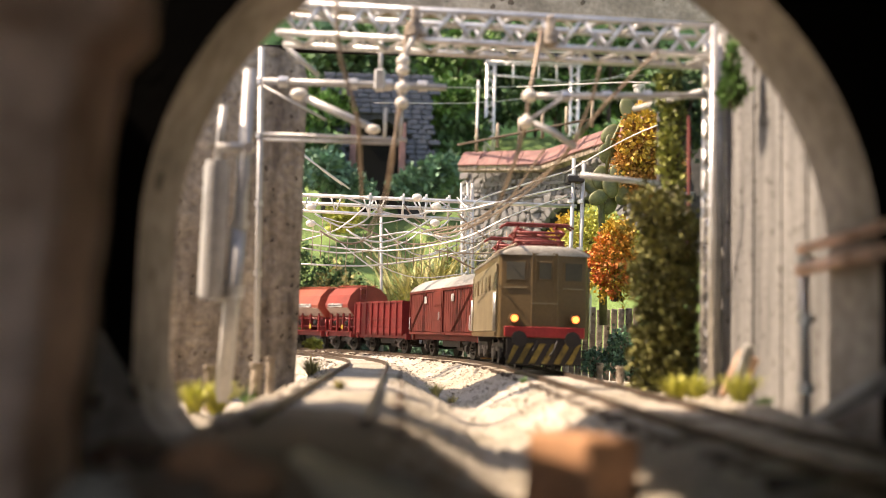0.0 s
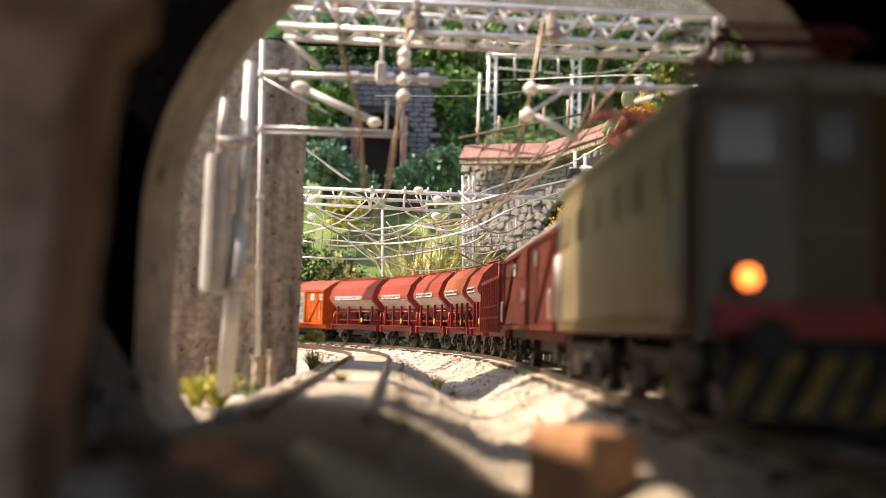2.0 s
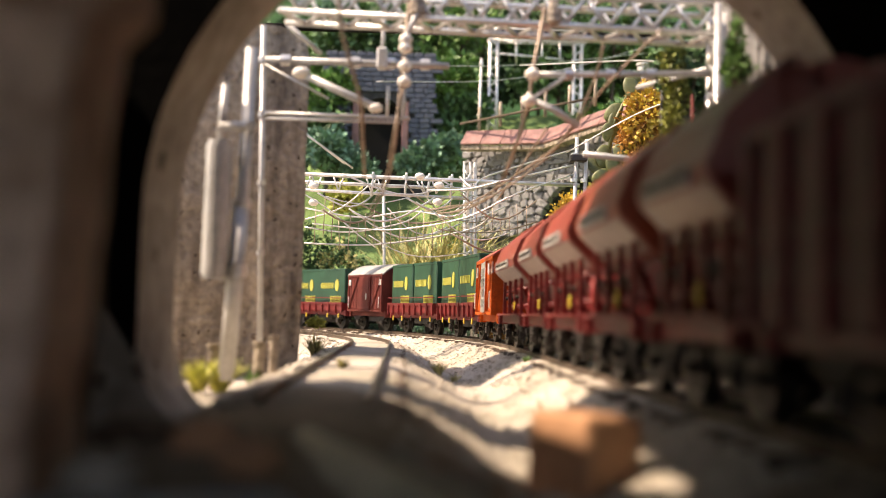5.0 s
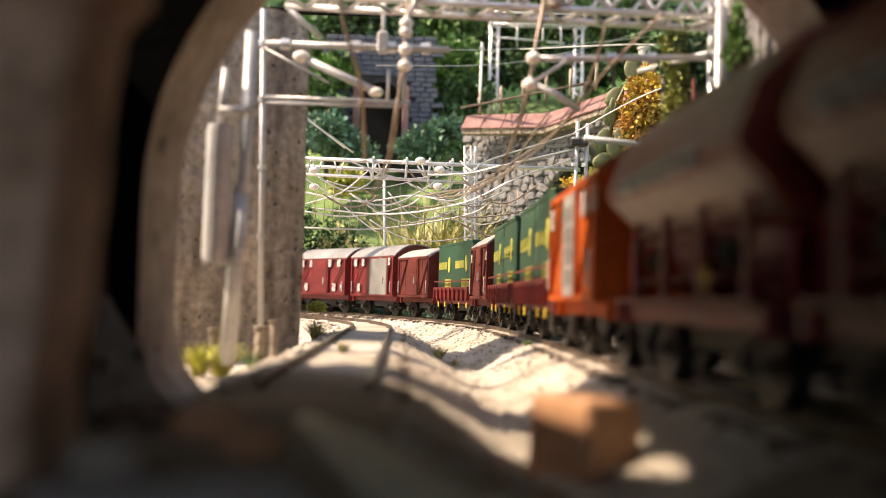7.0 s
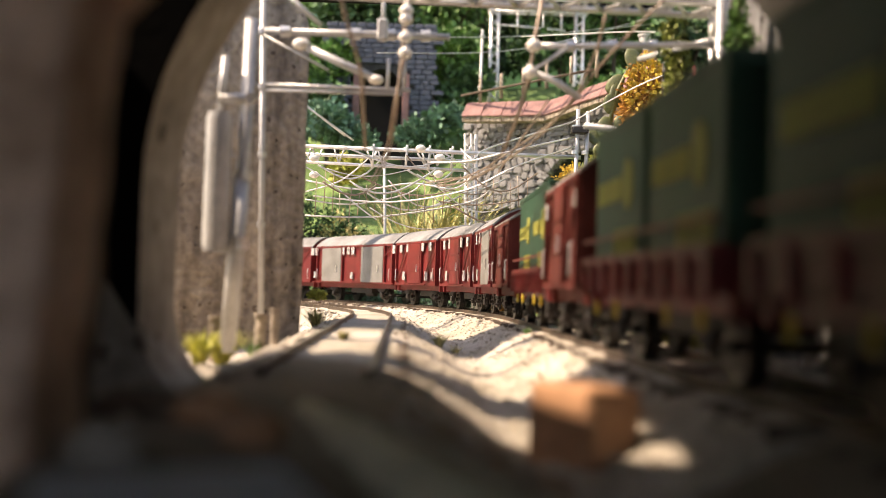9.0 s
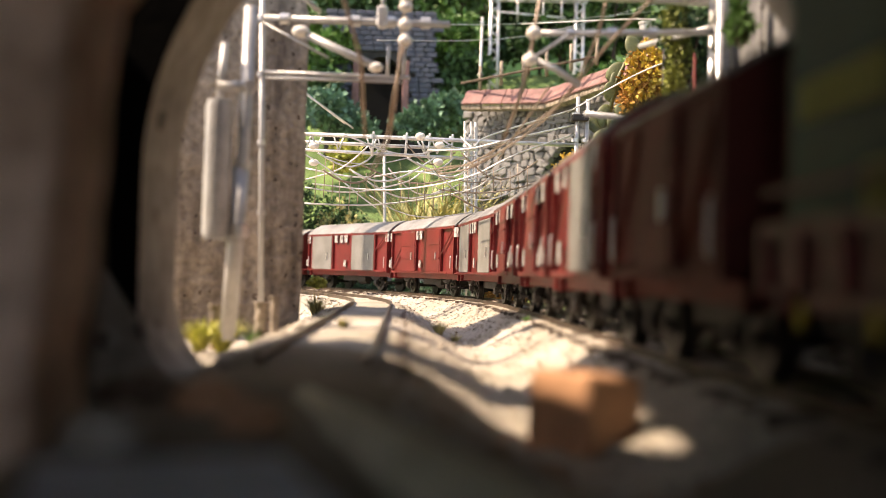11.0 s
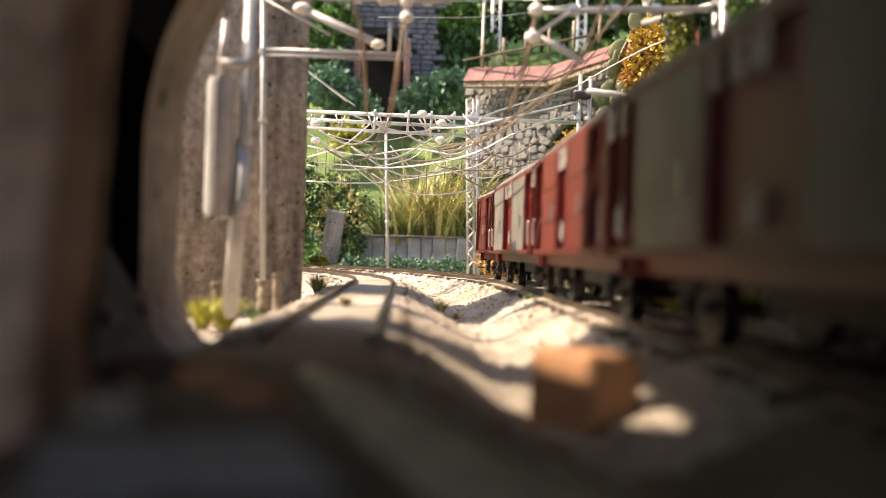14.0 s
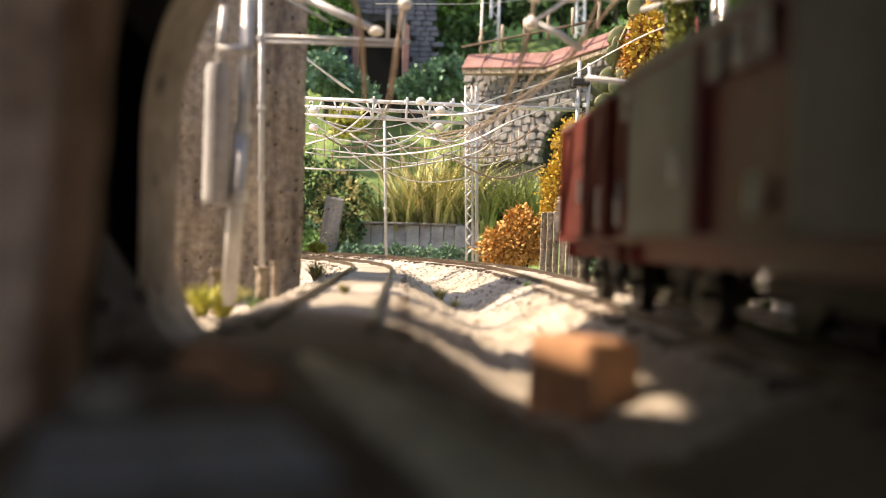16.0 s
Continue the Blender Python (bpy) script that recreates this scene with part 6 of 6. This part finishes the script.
# second tunnel mouth on the upper line
def upper_tunnel():
    root = thing("tunnel_mouth", "blue-grey stone tunnel mouth with brick jambs", "tunnel")
    bm = bmesh.new()
    cx, y, cz, cr, z1 = -0.083, 1.20, 0.248, 0.026, 0.325
    xs = np.linspace(-0.150, -0.020, 40)
    for x0, x1 in zip(xs, xs[1:]):
        xm = (x0 + x1) / 2
        lo = 0.15
        if abs(xm - cx) < cr:
            lo = cz + math.sqrt(cr * cr - (xm - cx) ** 2)
        box_into(bm, x0, x1, y, y + 0.03, lo, z1)
    tagged(part("core", bm, M_MORTAR, root), kind="stuff")
    rr = random.Random(9)
    bm = bmesh.new()
    box_into(bm, -0.5, 0.5, -0.5, 0.5, -0.5, 0.5)
    me = None
    z = 0.175
    while z < z1:
        h = 0.0062
        x = -0.150 + rr.uniform(-0.006, 0)
        while x < -0.022:
            w = rr.uniform(0.009, 0.016)
            if abs(x + w / 2 - cx) > cr + w * 0.5 + 0.002 or z > cz + cr + 0.003:
                if me is None:
                    bmesh.ops.bevel(bm, geom=list(bm.edges), offset=0.12, segments=1, affect="EDGES")
                    o = part("stone", bm, M_BLUESTONE, root)
                    me = o.data
                else:
                    o = new("stone", me)
                    o.parent = root
                o.matrix_local = pose(x + w / 2, y - 0.0005, z + h / 2, 0, 0, rr.uniform(-3, 3)) @ Matrix.Diagonal((w * 0.94, 0.006, h * 0.92, 1))
            x += w
        z += h
    for s in (-1, 1):
        boxes("brick_jamb", [(cx + s * (cr + 0.004) - 0.004, cx + s * (cr + 0.004) + 0.004, y - 0.007, y + 0.004, 0.175, 0.268)], M_TERRACOTTA, root, bevel=0.0008)
    # black sheet stands in for the unlit depth behind the arch
    boxes("lining", [(cx - cr - 0.004, cx + cr + 0.004, y + 0.045, y + 0.05, 0.15, 0.29)], M_BLACK, root)


upper_tunnel()


# dark trees on the upper slope
def tree(x, y, z, r, h, material, seed, label):
    root = thing("tree", label, "tree", "trees on the upper slope")
    rr = random.Random(seed)
    runs = [tube_data([(x, y, z), (x + rr.uniform(-0.005, 0.005), y, z + h * 0.5), (x, y, z + h * 0.9)], 0.004, 6, 0.001)]
    for k in range(5):
        a = rr.uniform(0, 6.28)
        runs.append(tube_data([(x, y, z + h * (0.3 + 0.1 * k)), (x + math.cos(a) * r * 0.8, y + math.sin(a) * r * 0.8, z + h * (0.45 + 0.1 * k))], 0.0016, 5, 0.0005))
    vs, fs = merge(runs)
    link_mesh("trunk", vs, fs, M_SLEEPER, root)
    blobs = []
    for k in range(9):
        a, f = rr.uniform(0, 6.28), rr.random()
        q = r * (1 - 0.6 * f) * 0.7
        blobs.append((x + math.cos(a) * q, y + math.sin(a) * q, z + h * (0.3 + 0.65 * f), r * rr.uniform(0.35, 0.6), r * rr.uniform(0.35, 0.5), r * rr.uniform(0.3, 0.5)))
    tagged(leaves("crown", blobs, 1500, 0.0085, material, root, seed, 1.4, 0.5), kind="stuff")


rng = random.Random(21)
for k in range(26):
    x = -0.30 + 0.036 * (k % 13) * 1.45 + rng.uniform(-0.02, 0.02) + 0.02 * (k // 13)
    y = 1.45 + 0.12 * (k // 13) + rng.uniform(-0.04, 0.04)
    tree(x, y, gz(x, y) - 0.01, rng.uniform(0.05, 0.075), rng.uniform(0.16, 0.24), (L_DARK, L_DARK, L_MID, L_BLUE)[k % 4], 100 + k, ("dark green model tree with dense crown", "dark green model tree with dense crown", "fresh green model tree with loose crown", "bluish green model tree with loose crown")[k % 4])
for k, (x, y, z, r) in enumerate(((-0.165, 1.16, 0.21, 0.035), (-0.155, 1.20, 0.27, 0.035), (0.0, 1.22, 0.22, 0.03), (0.015, 1.25, 0.26, 0.03), (-0.005, 1.26, 0.31, 0.035), (-0.09, 1.27, 0.34, 0.04), (0.14, 1.20, 0.22, 0.03), (0.20, 1.25, 0.25, 0.04), (0.20, 1.0, 0.20, 0.04), (0.22, 0.85, 0.17, 0.04), (-0.20, 1.1, 0.24, 0.04), (-0.14, 1.25, 0.36, 0.04))):
    bush("bush", "dark green leafy bush on the upper slope", "bush", [(x, y, z, r, r * 0.7, r * 0.8), (x + r * 0.5, y, z + r * 0.5, r * 0.6, r * 0.5, r * 0.5)], 1100, 0.0075, (L_DARK, L_MID, L_DARK)[k % 3], 140 + k, long=1.3)
tagged(boxes("backdrop", [(-6, 6, 3.0, 3.05, -0.5, 3)], L_DARK), "dark wooded distance", "backdrop", kind="structure")

# ---- right-hand wall by the portal ----
sw = thing("side_wall", "tall streaked grey wall with upright pilasters", "wall")
boxes("slab", [(0.0815, 0.0900, 0.2005, 0.300, -0.012, 0.118)], M_WALL_R, sw, bevel=0.0006)
for y, w in ((0.222, 0.0012), (0.240, 0.0022), (0.262, 0.0030), (0.285, 0.003)):
    boxes("pilaster", [(0.0809, 0.0815, y - w, y + w, -0.012, 0.116)], M_WALL_R, sw, bevel=0.0004)
rp = thing("pole", "thin red-brown pole by the wall", "pole")
pipe("rod", [(0.0792, 0.318, -0.008), (0.0785, 0.318, 0.086)], 0.0006, rp, M_BROWN)

# lean-to sticks and rails on the portal's jamb
jb = thing("jamb_rail", "pair of weathered wooden rails fixed to the jamb", "rail")
for z, r in ((0.0325, 0.0011), (0.0283, 0.0014)):
    pipe("rail_bar", [(0.0725, 0.201, z - 0.0005), (0.0735, 0.160, z + 0.0005)], r, jb, M_WOOD)
st = thing("stick", "pale slanting wooden stick leaning on the jamb", "stick")
pipe("rod", [(0.0735, 0.202, -0.0040), (0.0690, 0.150, 0.0090)], 0.0016, st, M_WHITEROOF)
jp = thing("downpipe", "slim grey pipe with brackets up the jamb", "pipe")
pipe("rod", [(0.0742, 0.2025, -0.006), (0.0738, 0.2025, 0.033)], 0.0011, jp, M_GREYPAINT)
for z in (0.004, 0.018, 0.030):
    ring(jp, (0.0741, 0.2025, z), 0.0018, 0.002)
bd = thing("leaning_board", "small weathered board leaning on a prop", "board")
b1 = boxes("plank", [(-0.0012, 0.0012, -0.0006, 0.0006, 0, 0.0165)], M_LABEL, bd, bevel=0.0003)
b1.matrix_local = pose(0.0655, 0.228, -0.0035, 0, 18, 0)
b2 = boxes("plank", [(-0.0030, 0.0022, -0.0006, 0.0006, 0, 0.0115)], M_WOOD, bd, bevel=0.0003)
b2.matrix_local = pose(0.0675, 0.232, -0.0005, 0, 24, 0)

# ---- small things along the line ----
for k, (x, y, h, n, m) in enumerate(((-0.0635, 0.262, 0.010, 170, L_YELLOW), (-0.0595, 0.270, 0.011, 170, L_YELLOW), (-0.0530, 0.280, 0.006, 80, L_MID), (-0.0508, 0.400, 0.0100, 150, L_STRAW), (-0.0500, 0.405, 0.006, 70, L_STRAW),
                                     (0.0600, 0.254, 0.0085, 220, L_YELLOW), (0.0640, 0.250, 0.0085, 220, L_YELLOW), (0.0680, 0.226, 0.0080, 260, L_YELLOW), (0.0720, 0.222, 0.0045, 90, L_MID), (-0.0010, 0.352, 0.0060, 70, L_STRAW), (0.0045, 0.345, 0.004, 50, L_STRAW), (-0.0250, 0.252, 0.0035, 60, L_STRAW), (0.0280, 0.33, 0.0035, 50, L_MID), (0.0660, 0.52, 0.006, 70, L_YELLOW))):
    t = thing("grass_tuft", ("yellow-green tuft of static grass", "straw-coloured tuft of static grass", "green tuft of static grass")[0 if m is L_YELLOW else 1 if m is L_STRAW else 2] + " in the ballast", "grass", "grass tufts")
    tagged(blades("blade", [(x, y, gz(x, y) - 0.0005, n)], h, 0.9, 0.00055, m, t, 200 + k), kind="stuff")
fl = thing("flower", "yellow flower heads on a grass tuft", "flower")
tagged(leaves("petal", [(-0.0507, 0.399, 0.0078, 0.0036, 0.003, 0.0016)], 420, 0.0012, L_YELLOW, fl, 7, 1.0, 0.3), kind="stuff")
for x, y, z, r in ((-0.0490, 0.29, 0.0045, 0.0013), (-0.0510, 0.28, 0.0030, 0.0017), (-0.0622, 0.272, 0.0022, 0.0014), (0.0650, 0.47, 0.004, 0.0014), (0.0640, 0.40, 0.003, 0.0013), (0.0605, 0.335, 0.0035, 0.0013)):
    bm = bmesh.new()
    cyl_into(bm, (x, y, (z - 0.010) / 2), r, z + 0.010, "z", 10)
    cyl_into(bm, (x, y, z), r * 1.25, 0.0008, "z", 10)
    tagged(part("marker_post", bm, M_CONCRETE), "short pale concrete stub post in the ballast", "post", "stub posts")

# loose stones on the ballast near the portal
bm_v, bm_f = [], []
rr = np.random.RandomState(4)
ico = bmesh.new()
bmesh.ops.create_icosphere(ico, subdivisions=1, radius=1)
iv = np.array([v.co[:] for v in ico.verts])
itf = [[v.index for v in f.verts] for f in ico.faces]
ico.free()
for k in range(15000):
    y = 0.10 + 0.65 * rr.rand() ** 1.3
    x = -0.075 + 0.15 * rr.rand()
    d = near_track(x, y)
    if d < 0.009 and rr.rand() < 0.3:
        continue
    if math.hypot(x - CURVE[0], y - CURVE[1]) > 0.655:
        continue
    s = (0.0003 + 0.0005 * rr.rand() ** 2) * (1 if d > 0.009 else 0.7)
    z = ground_z(x, y) if d > 0.014 else -0.0034
    o = len(bm_v)
    bm_v += (iv * s * (0.7 + 0.6 * rr.rand(12, 1)) * np.array([1, 1, 0.75]) + np.array([x, y, z + s * 0.2])).tolist()
    bm_f += [[i + o for i in f] for f in itf]
tagged(link_mesh("gravel", bm_v, bm_f, M_STONE_BIT), "loose pale ballast stones along the tracks", "gravel", kind="stuff")

# ---- inside the tunnel ----
blk = boxes("wooden_block", [(-0.0044, 0.0050, -0.0062, 0.0058, -0.012, 0.0003)], M_BLOCK, bevel=0.0006)
blk.matrix_world = pose(0.0186, 0.131, 0, 0, 3, 34)
tagged(blk, "orange-brown sawn wooden block lying in the ballast", "block")


def plaster_ridge():
    """Smooth olive ridge of plaster sweeping over the near floor, wider as it comes closer."""
    way = [(-0.0215, 0.150, 0.0012), (-0.0190, 0.1330, 0.0024), (-0.0137, 0.1098, 0.0042), (-0.0072, 0.0911, 0.0052), (-0.0025, 0.0778, 0.0056), (0.0010, 0.0679, 0.0058), (0.0062, 0.0560, 0.0060), (0.0120, 0.0400, 0.0060), (0.0180, 0.0200, 0.0060)]
    vs, fs = [], []
    n, m = 40, 12
    for i in range(n + 1):
        f = i / n * (len(way) - 1)
        k = min(int(f), len(way) - 2)
        f -= k
        x, y, w = [way[k][c] + (way[k + 1][c] - way[k][c]) * f for c in range(3)]
        dx, dy = way[k + 1][0] - way[k][0], way[k + 1][1] - way[k][1]
        q = math.hypot(dx, dy)
        nx, ny = -dy / q, dx / q
        for j in range(m + 1):
            a = math.pi * j / m
            o = -math.cos(a) * w
            z = -0.0090 + math.sin(a) ** 0.8 * min(0.0092, 0.0050 + w * 0.75) + 0.0004 * bump2(x + nx * o, y + ny * o, 160)
            vs.append((x + nx * o, y + ny * o, z))
    for i in range(n):
        for j in range(m):
            o = i * (m + 1) + j
            fs.append((o, o + 1, o + m + 2, o + m + 1))
    ob = link_mesh("plaster_ridge", vs, fs, M_RIDGE, smooth=True)
    tagged(ob, "smooth olive-brown plaster ridge along the tunnel floor", "ridge", kind="structure")


M_RIDGE = mat("olive_plaster", (0.74, 0.66, 0.46), 0.9, var=0.2, scale=60, fine=600, tint=(0.56, 0.49, 0.33))
plaster_ridge()
rng = random.Random(44)
for k, (x, y, r, m) in enumerate(((-0.0316, 0.088, 0.0022, M_PORTAL), (-0.030, 0.105, 0.003, M_SLEEPER), (-0.0225, 0.098, 0.0035, M_BLOCK), (-0.0165, 0.088, 0.0030, M_BLOCK), (-0.036, 0.115, 0.004, M_SLEEPER), (-0.026, 0.078, 0.0030, M_PORTAL))):
    bm = bmesh.new()
    bmesh.ops.create_icosphere(bm, subdivisions=2, radius=r)
    for v in bm.verts:
        v.co *= 1 + rng.uniform(-0.18, 0.18)
        v.co.z *= 0.6
    ob = part("rubble_lump", bm, m)
    ob.location = (x, y, ground_z(x, y) + r * 0.35)
    tagged(ob, ("rough brown lump of rubble on the tunnel floor", "pale plaster lump on the tunnel floor")[m is M_PORTAL], "rubble", "lumps of rubble")
pp = boxes("paper_scrap", [(-0.009, 0.007, -0.009, 0.008, 0, 0.0003)], mat("blue_grey_paper", (0.66, 0.69, 0.76), 0.8, var=0.2, scale=150))
pp.matrix_world = pose(-0.0150, 0.060, ground_z(-0.015, 0.060) + 0.0012, 0, 0, 20)
tagged(pp, "scrap of blue-grey paper on the tunnel floor", "paper")
wb = thing("timber_post", "rough brown timber framing of the tunnel", "timber")


def leaning(name, low, high, z0, z1, y0, y1, parent, material):
    """A post whose two faces lean: low and high give its left and right side at foot and head."""
    bm = bmesh.new()
    rings = []
    for k in range(13):
        f = k / 12
        z = z0 + (z1 - z0) * f
        a, b = low[0] + (high[0] - low[0]) * f, low[1] + (high[1] - low[1]) * f
        w = 0.0007 * bump2(f * 3, z, 40, 2.0)
        rings.append([bm.verts.new(v) for v in ((a, y0, z), (b - 0.0008 + w, y0, z), (b + w, y0 + 0.0008, z), (b + w, y1, z), (a, y1, z))])
    for a, b in zip(rings, rings[1:]):
        for i in range(5):
            bm.faces.new((a[i], a[(i + 1) % 5], b[(i + 1) % 5], b[i]))
    bm.faces.new(rings[-1])
    bm.faces.new(list(reversed(rings[0])))
    return part(name, bm, material, parent)


leaning("post", (-0.062, -0.0343), (-0.062, -0.0298), -0.02, 0.0525, 0.080, 0.092, wb, M_WOOD)
bm = bmesh.new()
box_into(bm, -0.060, -0.0275, 0.078, 0.094, 0.0355, 0.070, bevel=0.003)
part("head_block", bm, M_WOOD, wb)
leaning("batten", (-0.0460, -0.0432), (-0.0430, -0.0408), -0.02, 0.0365, 0.118, 0.122, wb, M_SLEEPER)


# ---- movement ----
def spin(ob):
    """Wheels turn with the way gone, in steps of under a quarter turn."""
    for w in ob.children:
        if w.name.startswith("wheelset"):
            rows = []
            at = w.location.copy()
            for i in range(257):
                t = i / 16
                rows.append((t, Matrix.Translation(at) @ Matrix.Rotation(-travelled(t) / at.z, 4, "X")))
            walk(w, rows)


def motions():
    for ob, s_front, s_rear in VEHICLES:
        walk(ob, [(i * 0.25, vehicle_pose(s_front, s_rear, i * 0.25)) for i in range(65)])
        spin(ob)


motions()
